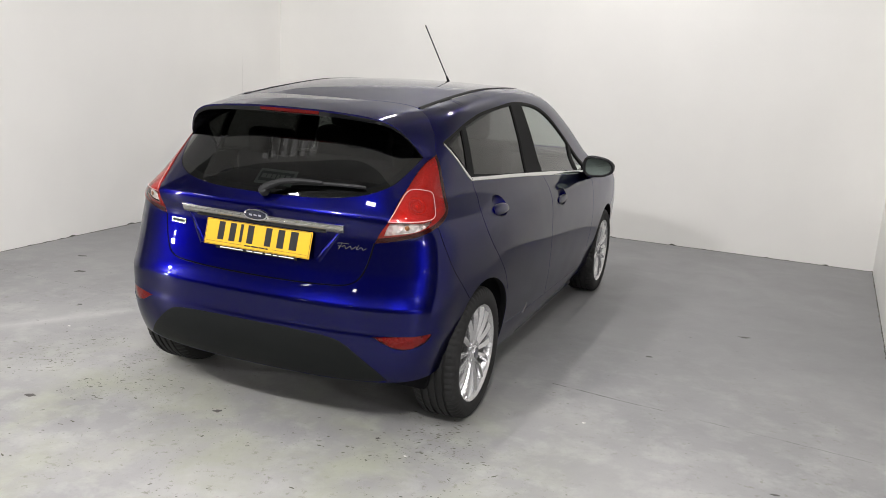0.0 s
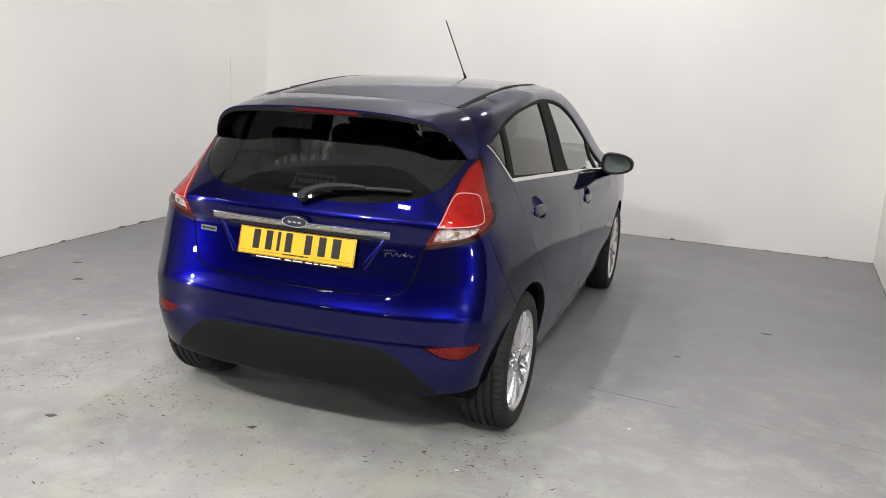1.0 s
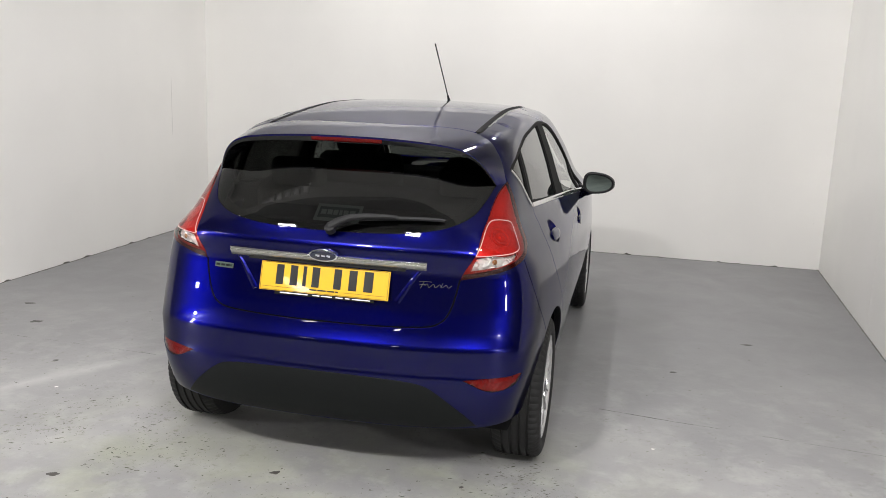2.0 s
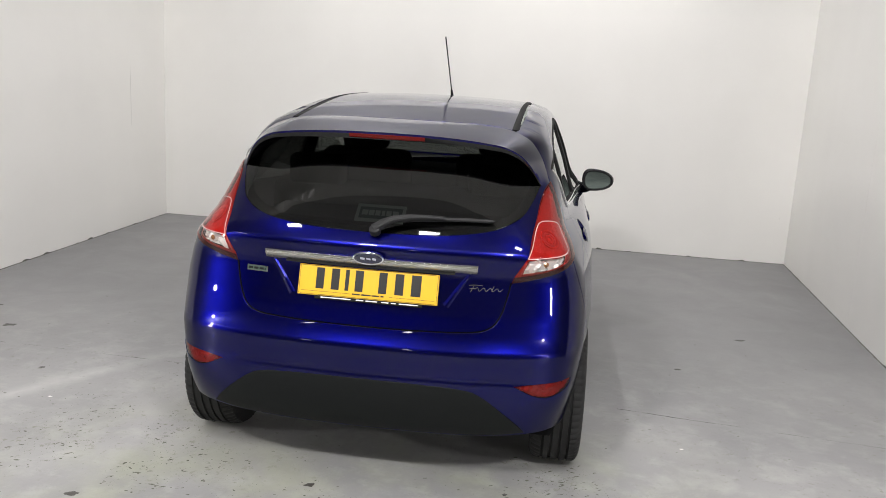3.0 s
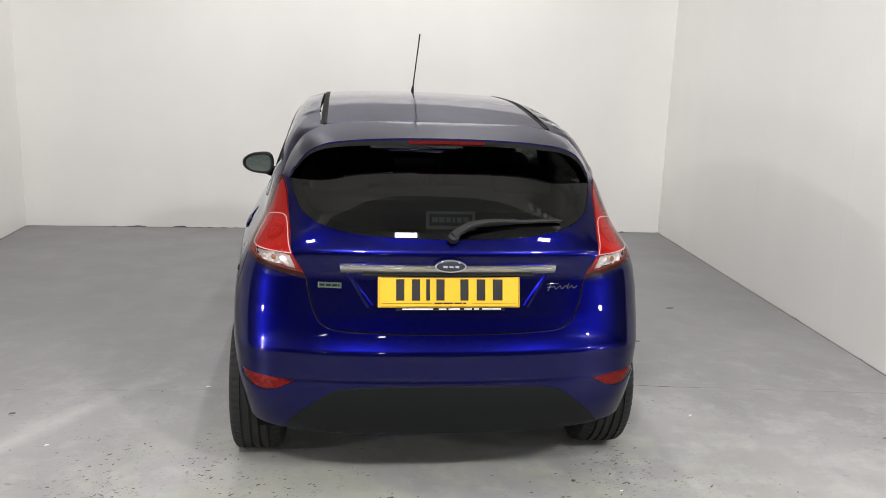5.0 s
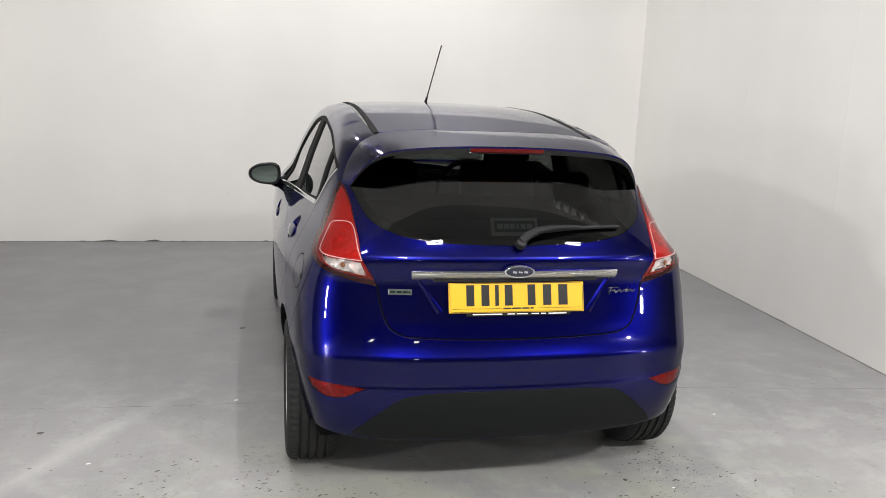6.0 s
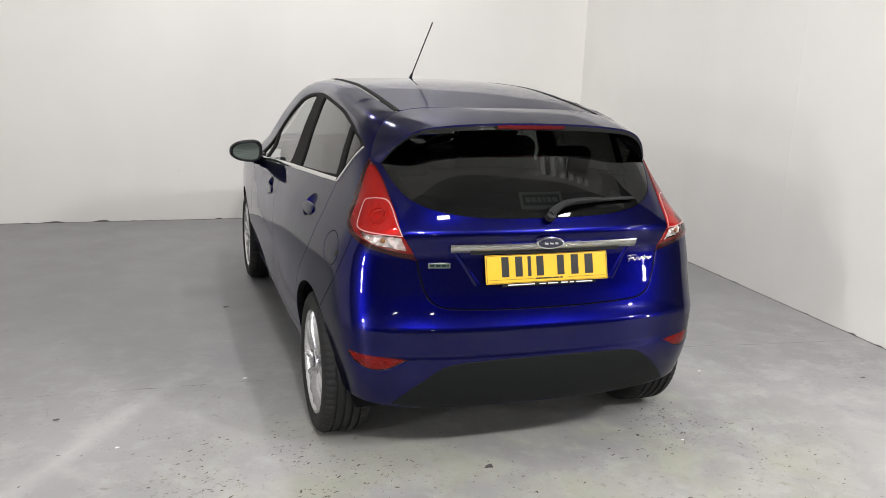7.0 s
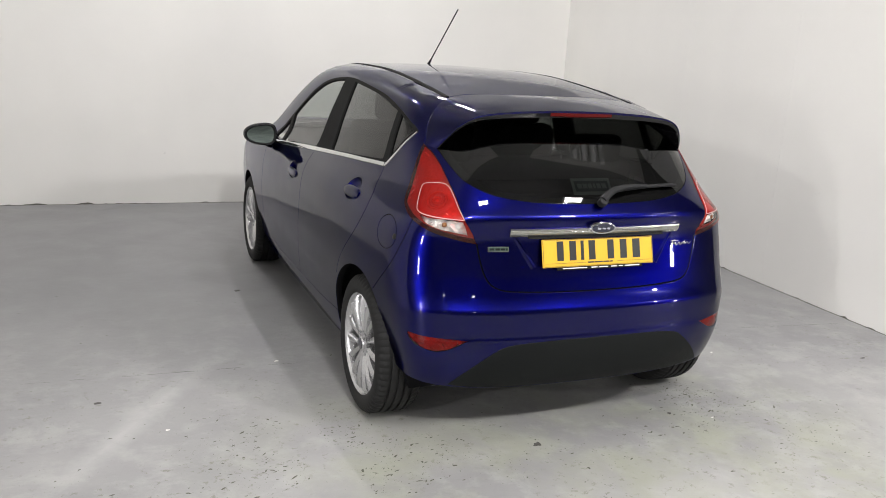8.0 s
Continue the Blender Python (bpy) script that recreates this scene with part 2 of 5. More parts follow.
WHITE_METAL = material("white lamp body", (0.78, 0.78, 0.76), rough=0.4)

# ---- helpers for parts ----


def put(name, verts, faces, mat, parent=None, label="", normals=None, smooth=True):
    me = bpy.data.meshes.new(name)
    me.from_pydata([tuple(map(float, v)) for v in verts], [], [tuple(int(i) for i in f) for f in faces])
    me.materials.append(mat)
    me.polygons.foreach_set("use_smooth", [smooth] * len(me.polygons))
    if normals is not None:
        me.normals_split_custom_set_from_vertices([tuple(map(float, n)) for n in normals])
    me.update()
    ob = new(name, me)
    if parent is not None:
        ob.parent = parent
    if label:
        tagged(ob, label)
    return ob


def part(name, bm, mat, parent=None, label="", smooth=True, sharp=35):
    bmesh.ops.recalc_face_normals(bm, faces=bm.faces[:])
    me = bpy.data.meshes.new(name)
    bm.to_mesh(me)
    bm.free()
    me.materials.append(mat)
    me.polygons.foreach_set("use_smooth", [smooth] * len(me.polygons))
    if smooth:
        me.set_sharp_from_angle(angle=radians(sharp))
    ob = new(name, me)
    if parent is not None:
        ob.parent = parent
    if label:
        tagged(ob, label)
    return ob


def box(sx, sy, sz, at=(0, 0, 0), turn=(0, 0, 0), soft=0.0, steps=2):
    bm = bmesh.new()
    bmesh.ops.create_cube(bm, size=1)
    bmesh.ops.scale(bm, vec=(sx, sy, sz), verts=bm.verts)
    if soft:
        bmesh.ops.bevel(bm, geom=bm.edges[:], offset=soft, segments=steps, affect="EDGES", profile=0.5)
    bmesh.ops.transform(bm, matrix=pose(*at, *turn), verts=bm.verts)
    return bm


def tube(points, radius, sides=8):
    """A round bar along points; radius one number or one for each point."""
    bm = bmesh.new()
    pts = [Vector(p) for p in points]
    radii = radius if isinstance(radius, (list, tuple)) else [radius] * len(pts)
    rings = []
    for i, p in enumerate(pts):
        way = (pts[min(i + 1, len(pts) - 1)] - pts[max(i - 1, 0)]).normalized()
        q = way.to_track_quat("Z", "Y")
        rings.append([bm.verts.new(p + q @ Vector((radii[i] * math.cos(a), radii[i] * math.sin(a), 0))) for a in (2 * math.pi * k / sides for k in range(sides))])
    for a, b in zip(rings, rings[1:]):
        for k in range(sides):
            bm.faces.new((a[k], a[(k + 1) % sides], b[(k + 1) % sides], b[k]))
    bm.faces.new(rings[0][::-1])
    bm.faces.new(rings[-1])
    return bm


def lathe(profile, steps, axis_x=True, shape=None):
    """Turn a closed or open profile of (along, radius) about the x axis. shape(j, k, r) may alter a radius."""
    bm = bmesh.new()
    rings = []
    for k in range(steps):
        a = 2 * math.pi * k / steps
        ring = []
        for j, (u, r) in enumerate(profile):
            rr = shape(j, k, r) if shape else r
            ring.append(bm.verts.new((u, rr * math.cos(a), rr * math.sin(a))))
        rings.append(ring)
    for k in range(steps):
        a, b = rings[k], rings[(k + 1) % steps]
        for j in range(len(profile) - 1):
            bm.faces.new((a[j], a[j + 1], b[j + 1], b[j]))
    return bm


def spline(points, step=0.012, closed=True):
    """A smooth line through (u, v) points; a third entry of 1 makes a sharp corner there."""
    pts = [tuple(p[:2]) for p in points]
    n = len(pts)
    corner = [len(p) > 2 and p[2] == 1 for p in points]
    out = []
    for i in range(n if closed else n - 1):
        p1, p2 = np.array(pts[i]), np.array(pts[(i + 1) % n])
        p0 = np.array(pts[(i - 1) % n]) if (closed or i > 0) and not corner[i] else p1 - (p2 - p1)
        p3 = np.array(pts[(i + 2) % n]) if (closed or i + 2 < n) and not corner[(i + 1) % n] else p2 + (p2 - p1)
        d = np.linalg.norm(p2 - p1)
        m1 = (p2 - p0) * d / (d + np.linalg.norm(p1 - p0) + 1e-9)
        m2 = (p3 - p1) * d / (d + np.linalg.norm(p3 - p2) + 1e-9)
        k = max(1, int(math.ceil(d / step)))
        for t in np.arange(k) / k:
            out.append((2 * t ** 3 - 3 * t ** 2 + 1) * p1 + (t ** 3 - 2 * t ** 2 + t) * m1 + (3 * t ** 2 - 2 * t ** 3) * p2 + (t ** 3 - t ** 2) * m2)
    if not closed:
        out.append(np.array(pts[-1]))
    return np.array(out)


def ribbon(line, width):
    """The outline of a strip of that width along an open line."""
    line = np.asarray(line)
    d = np.gradient(line, axis=0)
    d /= np.linalg.norm(d, axis=1, keepdims=True) + 1e-9
    side = np.stack([-d[:, 1], d[:, 0]], 1) * width / 2
    line = line.copy()
    line[0] -= d[0] * width * 0.5
    line[-1] += d[-1] * width * 0.5
    return np.concatenate([line + side, (line - side)[::-1]])


def within(points, polygon):
    """Which of the points lie inside the polygon."""
    x, y = points[:, 0], points[:, 1]
    inside = np.zeros(len(points), bool)
    a, b = polygon, np.roll(polygon, -1, axis=0)
    near = (x > polygon[:, 0].min()) & (x < polygon[:, 0].max()) & (y > polygon[:, 1].min()) & (y < polygon[:, 1].max())
    idx = np.nonzero(near)[0]
    px, py = x[idx], y[idx]
    hit = np.zeros(len(idx), bool)
    for (x1, y1), (x2, y2) in zip(a, b):
        if y1 == y2:
            continue
        hit ^= ((y1 > py) != (y2 > py)) & (px < (x2 - x1) * (py - y1) / (y2 - y1) + x1)
    inside[idx] = hit
    return inside


from mathutils.geometry import delaunay_2d_cdt


def meshed(outer, cuts=(), grid=0.03):
    """Triangles of a flat outline without its cuts. Returns the points and the triangles."""
    pts, edges = [], []
    for poly in (outer, *cuts):
        k = len(pts)
        pts += [Vector(p) for p in poly]
        edges += [(k + i, k + (i + 1) % len(poly)) for i in range(len(poly))]
    lo, hi = outer.min(0), outer.max(0)
    gx, gy = np.meshgrid(np.arange(lo[0] + grid / 2, hi[0], grid), np.arange(lo[1] + grid / 2, hi[1], grid))
    gx = gx + (np.arange(gx.shape[0])[:, None] % 2) * grid / 2
    g = np.stack([gx.ravel(), gy.ravel()], 1)
    keep = within(g, outer)
    border = np.array([p[:] for p in pts])
    g = g[keep]
    cell = set(map(tuple, np.round(border / (grid * 0.45)).astype(int)))
    g = [p for p in g if tuple(np.round(p / (grid * 0.45)).astype(int)) not in cell]
    pts += [Vector(p) for p in g]
    co, _, faces, *_ = delaunay_2d_cdt(pts, edges, [], 0, 1e-5)
    co = np.array([c[:] for c in co])
    tri = np.array([f for f in faces if len(f) == 3])
    mid = co[tri].mean(1)
    ok = within(mid, outer)
    for c in cuts:
        ok &= ~within(mid, c)
    return co, tri[ok]


def islands(tri, count):
    """Split triangles into joined-up groups."""
    root = np.arange(count)

    def find(a):
        while root[a] != a:
            root[a] = root[root[a]]
            a = root[a]
        return a
    for a, b, c in tri:
        ra, rb, rc = find(a), find(b), find(c)
        root[rb] = ra
        root[find(rc)] = ra
    mark = np.array([find(t[0]) for t in tri])
    return [tri[mark == m] for m in np.unique(mark)]


def sheet(name, co, tri, place, mat, parent, label="", lift=0.0, fold=0.012, round_over=0.0015, inner=None):
    """A panel laid on the car's skin: place maps flat points to points and normals; its rim is turned inwards by fold."""
    used = np.unique(tri)
    back = np.full(len(co), -1)
    back[used] = np.arange(len(used))
    t = back[tri]
    lift = lift(co[used]) if callable(lift) else np.full(len(used), lift)
    p, n = place(co[used][:, 0], co[used][:, 1], lift)
    a, b, c = p[t[:, 0]], p[t[:, 1]], p[t[:, 2]]
    flip = ((np.cross(b - a, c - a)) * n[t].mean(1)).sum(1) < 0
    t[flip] = t[flip][:, ::-1]
    verts, normals, faces = list(p), list(n), [tuple(f) for f in t]
    dark = []
    if fold:
        seen = {}
        for f in t:
            for i in range(3):
                seen[(f[i], f[(i + 1) % 3])] = 1
        rim = [e for e in seen if (e[1], e[0]) not in seen]
        out = np.zeros_like(p)
        for i, j in rim:
            o = np.cross(p[j] - p[i], n[i] + n[j])
            o = o / (np.linalg.norm(o) + 1e-12)
            out[i] += o
            out[j] += o
        top, low = {}, {}
        for i in {k for e in rim for k in e}:
            o = out[i] / (np.linalg.norm(out[i]) + 1e-9)
            verts[i] = p[i]
            top[i] = len(verts)
            verts.append(p[i] + o * round_over * 0.8 - n[i] * round_over)
            normals.append(n[i] * 0.6 + o * 0.8)
            low[i] = len(verts)
            verts.append(p[i] + o * round_over - n[i] * fold)
            normals.append(o)
        for i, j in rim:
            faces.append((j, i, top[i], top[j]))
            faces.append((top[j], top[i], low[i], low[j]))
            dark.append(len(faces) - 1)
    normals = [v / (np.linalg.norm(v) + 1e-12) for v in normals]
    ob = put(name, verts, faces, mat, parent, label, normals)
    if inner is not None:
        ob.data.materials.append(inner)
        for k in dark:
            ob.data.polygons[k].material_index = 1
    return ob


def moulding(name, line, width, height, place, mat, parent, label="", profile=((-0.5, 0), (-0.46, 0.7), (-0.3, 1), (0.3, 1), (0.46, 0.7), (0.5, 0)), base=0.0):
    """A trim strip along a flat line on the skin, with the given cross-section."""
    line = np.asarray(line)
    d = np.gradient(line, axis=0)
    d /= np.linalg.norm(d, axis=1, keepdims=True) + 1e-9
    side = np.stack([-d[:, 1], d[:, 0]], 1)
    w = np.broadcast_to(np.asarray(width, float), (len(line),))
    rows = []
    for u, h in profile:
        q = line + side * (u * w)[:, None]
        rows.append(place(q[:, 0], q[:, 1], np.full(len(q), base + h * height))[0])
    rows = np.stack(rows, 1)
    m, k = rows.shape[:2]
    bm = bmesh.new()
    vs = [bm.verts.new(v) for v in rows.reshape(-1, 3)]
    for i in range(m - 1):
        for j in range(k - 1):
            bm.faces.new((vs[i * k + j], vs[i * k + j + 1], vs[(i + 1) * k + j + 1], vs[(i + 1) * k + j]))
    for i in (0, m - 1):
        bm.faces.new([vs[i * k + j] for j in range(k)])
    return part(name, bm, mat, parent, label, sharp=50)


def mirrored(points):
    return [(-p[0], *p[1:]) for p in reversed(points)]


def both_ways(points):
    """An outline given for the car's right half, from its lower middle to its upper middle, closed over the left half."""
    return points + mirrored(points)


# ---- car surface ----
# The car stands along y: tail near y = 0, nose near y = 4, its middle plane at x = 0.


def smooth_table(rows):
    """A smooth curve through a few (place, value) rows."""
    a = np.array(rows, float)
    px, py = a[:, 0], a[:, 1]
    d = np.diff(py) / np.diff(px)
    m = np.concatenate([[d[0]], np.where(d[:-1] * d[1:] > 0, 2 * d[:-1] * d[1:] / (d[:-1] + d[1:] + 1e-12 * np.sign(d[:-1] + d[1:] + 1e-20)), 0), [d[-1]]])

    def value(v):
        v = np.asarray(v, float)
        i = np.clip(np.searchsorted(px, v) - 1, 0, len(px) - 2)
        h = px[i + 1] - px[i]
        t = (v - px[i]) / h
        inside = np.clip(t, 0, 1)
        t2, t3 = inside ** 2, inside ** 3
        out = (2 * t3 - 3 * t2 + 1) * py[i] + (t3 - 2 * t2 + inside) * h * m[i] + (3 * t2 - 2 * t3) * py[i + 1] + (t3 - t2) * h * m[i + 1]
        return out + np.where(t < 0, t * h * m[0], 0) + np.where(t > 1, (t - 1) * h * m[-1], 0)
    return value


# from the bumper's foot up: lip over the insert, upright face, crease, shelf, tailgate lip, plate field, overhang of the chrome strip, crease, sloping top
TAIL = smooth_table([(0.17, 0.20), (0.23, 0.125), (0.30, 0.072), (0.40, 0.038), (0.45, 0.032), (0.475, 0.0315), (0.495, 0.0345), (0.515, 0.036), (0.55, 0.0355), (0.585, 0.036), (0.600, 0.039), (0.618, 0.047),
                     (0.65, 0.060), (0.69, 0.072), (0.73, 0.083), (0.77, 0.091), (0.82, 0.100), (0.86, 0.106), (0.88, 0.107), (0.90, 0.102), (0.93, 0.099), (0.948, 0.0985), (0.958, 0.103),
                     (1.00, 0.134), (1.06, 0.189), (1.13, 0.256), (1.20, 0.323), (1.30, 0.414), (1.40, 0.505)])
FLANK = smooth_table([(0.17, 0.765), (0.26, 0.805), (0.36, 0.825), (0.50, 0.848), (0.64, 0.857), (0.76, 0.851), (0.86, 0.835), (0.93, 0.806), (0.98, 0.772),
                      (1.03, 0.738), (1.10, 0.712), (1.20, 0.680), (1.30, 0.642), (1.40, 0.602), (1.50, 0.55)])
CROWN = smooth_table([(0.2, 1.335), (0.45, 1.366), (0.70, 1.395), (1.0, 1.430), (1.5, 1.467), (1.9, 1.469), (2.15, 1.455), (2.35, 1.405), (2.6, 1.285), (3.0, 1.07),
                      (3.15, 1.01), (3.4, 0.965), (3.75, 0.89), (3.95, 0.78), (4.05, 0.55)])

crown_y = np.arange(-0.4, 4.61, 0.02)
crown_z = CROWN(crown_y)
bell = np.exp(-(np.arange(-24, 25) * 0.02 / 0.13) ** 2)
CROWN = smooth_table(list(zip(crown_y[30:-30:3], np.convolve(crown_z, bell / bell.sum(), "same")[30:-30:3])))


def soft_max(a, b, k):
    h = np.maximum(k - np.abs(a - b), 0) / k
    return np.maximum(a, b) + h * h * h * k / 6


def body_field(x, y, z):
    """Below nought inside the car's skin, above it outside."""
    x = np.abs(x)
    e = 0.004
    tail = TAIL(z) + 0.09 * x ** 2 + (0.25 + 1.2 * np.maximum(z - 0.93, 0)) * x ** 4
    slope = (TAIL(z + e) - TAIL(z - e)) / (2 * e)
    f_tail = (tail - y) / np.sqrt(1 + slope ** 2)
    flare = 0.012 * np.exp(-((y - 0.66) / 0.34) ** 2 - ((z - 0.5) / 0.2) ** 2) + 0.012 * np.exp(-((y - 3.22) / 0.34) ** 2 - ((z - 0.5) / 0.2) ** 2)
    side = FLANK(z) - (0.033 + 0.0105 * np.clip((1.2 - z) / 0.25, 0, 1)) * np.maximum(1.5 - y, 0) ** 2 - 0.022 * np.maximum(y - 2.3, 0) ** 2 + flare
    lean = (FLANK(z + e) - FLANK(z - e)) / (2 * e)
    f_side = (x - side) / np.sqrt(1 + lean ** 2)
    fall = (CROWN(y + e) - CROWN(y - e)) / (2 * e)
    f_top = (z - CROWN(y) + 0.05 * x ** 2 + 0.09 * x ** 4) / np.sqrt(1 + fall ** 2)
    f_nose = y - 4.0 + 0.18 * x ** 2 + 0.35 * x ** 4 + 0.2 * (z - 0.55) ** 2
    return soft_max(soft_max(soft_max(f_tail, f_side, 0.165), f_top, 0.115), f_nose, 0.2)


PIVOT, RING = 1.0, 0.85                       # the side sheet turns round the tail about this line


def unroll(x, y):
    """The place along the unrolled flank of a point of the plan; 0 is the middle of the tail, + the car's right."""
    s = np.where(y < PIVOT, RING * np.arctan2(np.abs(x), PIVOT - y), RING * math.pi / 2 + y - PIVOT)
    return s * np.where(x < 0, -1, 1)


def skin(s, z, offset=0.0):
    """Points and normals of the car's skin at places s along the unrolled flank and heights z."""
    s, z = np.asarray(s, float), np.asarray(z, float) + np.zeros_like(np.asarray(s, float))
    sign, a = np.where(s < 0, -1.0, 1.0), np.abs(s)
    turn = np.minimum(a / RING, math.pi / 2)
    oy = PIVOT + np.maximum(a - RING * math.pi / 2, 0)
    dx, dy = np.sin(turn) * sign, -np.cos(turn)
    lo, hi = np.zeros_like(a), np.full_like(a, 1.5)
    for _ in range(34):
        mid = (lo + hi) / 2
        out = body_field(mid * dx, oy + mid * dy, z) > 0
        lo, hi = np.where(out, lo, mid), np.where(out, mid, hi)
    p = np.stack([lo * dx, oy + lo * dy, z], -1)
    return raised(p, offset)


def lid(x, y, offset=0.0):
    """Points and normals of the car's skin seen from above, at places x, y of the plan."""
    x, y = np.asarray(x, float), np.asarray(y, float) + np.zeros_like(np.asarray(x, float))
    lo, hi = np.full_like(x, 0.6), np.full_like(x, 1.7)
    for _ in range(34):
        mid = (lo + hi) / 2
        out = body_field(x, y, mid) > 0
        lo, hi = np.where(out, lo, mid), np.where(out, mid, hi)
    return raised(np.stack([x, y, lo], -1), offset)


def raised(p, offset):
    e = 0.003
    x, y, z = p[..., 0], p[..., 1], p[..., 2]
    g = np.stack([body_field(x + e, y, z) - body_field(x - e, y, z), body_field(x, y + e, z) - body_field(x, y - e, z), body_field(x, y, z + e) - body_field(x, y, z - e)], -1)
    n = g / (np.linalg.norm(g, axis=-1, keepdims=True) + 1e-12)
    return p + n * np.asarray(offset)[..., None], n


# ---- end of the car surface ----

# ---- the bay and the hall behind it ----
LEFT, RIGHT_FAR, RIGHT_NEAR, BACK_L, BACK_R, MOUTH = -3.33, 2.83, 2.60, 5.33, 5.26, 0.15
HALL_S, HALL_N, HALL_W = -17.0, 9.0, 14.5


def slab(name, corners, lo, hi, mat):
    """An upright or flat block over a plan outline."""
    bm = bmesh.new()
    a = [bm.verts.new((x, y, lo)) for x, y in corners]
    b = [bm.verts.new((x, y, hi)) for x, y in corners]
    n = len(corners)
    bm.faces.new(a[::-1])
    bm.faces.new(b)
    for i in range(n):
        bm.faces.new((a[i], a[(i + 1) % n], b[(i + 1) % n], b[i]))
    ob = part(name, bm, mat, smooth=False)
    return tagged(ob, kind="structure")


def rect(x0, y0, x1, y1):
    return [(x0, y0), (x1, y0), (x1, y1), (x0, y1)]


W = HALL_W
tagged(slab("floor", rect(-W - 0.3, HALL_S - 0.3, W + 0.3, HALL_N + 0.3), -0.2, 0.0, FLOOR), "grey painted concrete floor, worn and stained", "floor")
tagged(slab("wall_back", [(LEFT - 0.12, BACK_L), (RIGHT_FAR + 0.12, BACK_R), (RIGHT_FAR + 0.12, BACK_R + 0.12), (LEFT - 0.12, BACK_L + 0.12)], 0.0, WALL_TOP, WALL), "plain white painted back wall of the bay", "wall")
tagged(slab("wall_west", [(LEFT - 0.12, MOUTH), (LEFT, MOUTH), (LEFT, BACK_L), (LEFT - 0.12, BACK_L)], 0.0, WALL_TOP, WALL), "plain white painted side wall of the bay", "wall")
tagged(slab("wall_east", [(RIGHT_NEAR, MOUTH), (RIGHT_NEAR + 0.12, MOUTH), (RIGHT_FAR + 0.12, BACK_R), (RIGHT_FAR, BACK_R)], 0.0, WALL_TOP, WALL), "plain white painted side wall of the bay", "wall")
# unseen screens above the walls, added to calm the car's roof reflections
for name, line in (("screen_back_upper", [(LEFT - 0.12, BACK_L + 0.02), (RIGHT_FAR + 0.12, BACK_R + 0.02), (RIGHT_FAR + 0.12, BACK_R + 0.12), (LEFT - 0.12, BACK_L + 0.12)]),
                   ("screen_west_upper", [(LEFT - 0.12, MOUTH), (LEFT - 0.02, MOUTH), (LEFT - 0.02, BACK_L + 0.02), (LEFT - 0.12, BACK_L + 0.02)]),
                   ("screen_east_upper", [(RIGHT_NEAR + 0.02, MOUTH), (RIGHT_NEAR + 0.12, MOUTH), (RIGHT_FAR + 0.12, BACK_R + 0.02), (RIGHT_FAR + 0.02, BACK_R + 0.02)])):
    tagged(slab(name, line, WALL_TOP, CEILING, UPPER_SCREEN), "unseen grey screen above the bay wall, added for reflections", "wall")
tagged(slab("ceiling_hall", rect(-W - 0.3, HALL_S - 0.3, W + 0.3, HALL_N + 0.3), CEILING + 0.102, CEILING + 0.3, CEIL), "dark hall ceiling", "ceiling")
tagged(slab("ceiling_bay", rect(LEFT - 0.12, -0.30, RIGHT_FAR + 0.12, 5.5), CEILING + 0.002, CEILING + 0.098, BAY_CEIL), "pale ceiling panel over the bay", "ceiling")
# unseen outer walls, added to close the hall and keep its reflections dim
tagged(slab("wall_hall_south", rect(-W, HALL_S - 0.2, W, HALL_S), 0.0, CEILING + 0.1, HALL_DARK), "dim grey unseen wall added to close the hall", "wall")
tagged(slab("wall_hall_north", rect(-W, HALL_N, W, HALL_N + 0.2), 0.0, CEILING + 0.1, HALL_DARK), "dim grey unseen wall added to close the hall", "wall")
# openings added in the hall walls to hold the unseen low lights
OPENING_Z, OPENING_HALF = (1.30, 2.00), 0.35
for (side, mid), watts in zip(LOW_OPENINGS, OPENING_WATTS):
    a, b = sorted((side * W, side * (W + 0.2)))
    where = "west" if side < 0 else "east"
    for lo_y, hi_y, lo_z, hi_z in ((HALL_S, mid - OPENING_HALF, 0.0, CEILING + 0.1), (mid + OPENING_HALF, HALL_N, 0.0, CEILING + 0.1), (mid - OPENING_HALF, mid + OPENING_HALF, 0.0, OPENING_Z[0]), (mid - OPENING_HALF, mid + OPENING_HALF, OPENING_Z[1], CEILING + 0.1)):
        tagged(slab("wall_hall_" + where, rect(a, lo_y, b, hi_y), lo_z, hi_z, HALL_DARK), "dim grey unseen wall added to close the hall", "wall")
    data = bpy.data.lights.new("low_light", "AREA")
    data.shape, data.size, data.size_y, data.energy, data.color = "RECTANGLE", 2 * OPENING_HALF, OPENING_Z[1] - OPENING_Z[0], watts, WARM
    new("added_low_light", data).matrix_world = look((side * (W + 0.1), mid, sum(OPENING_Z) / 2), (0, mid, sum(OPENING_Z) / 2))


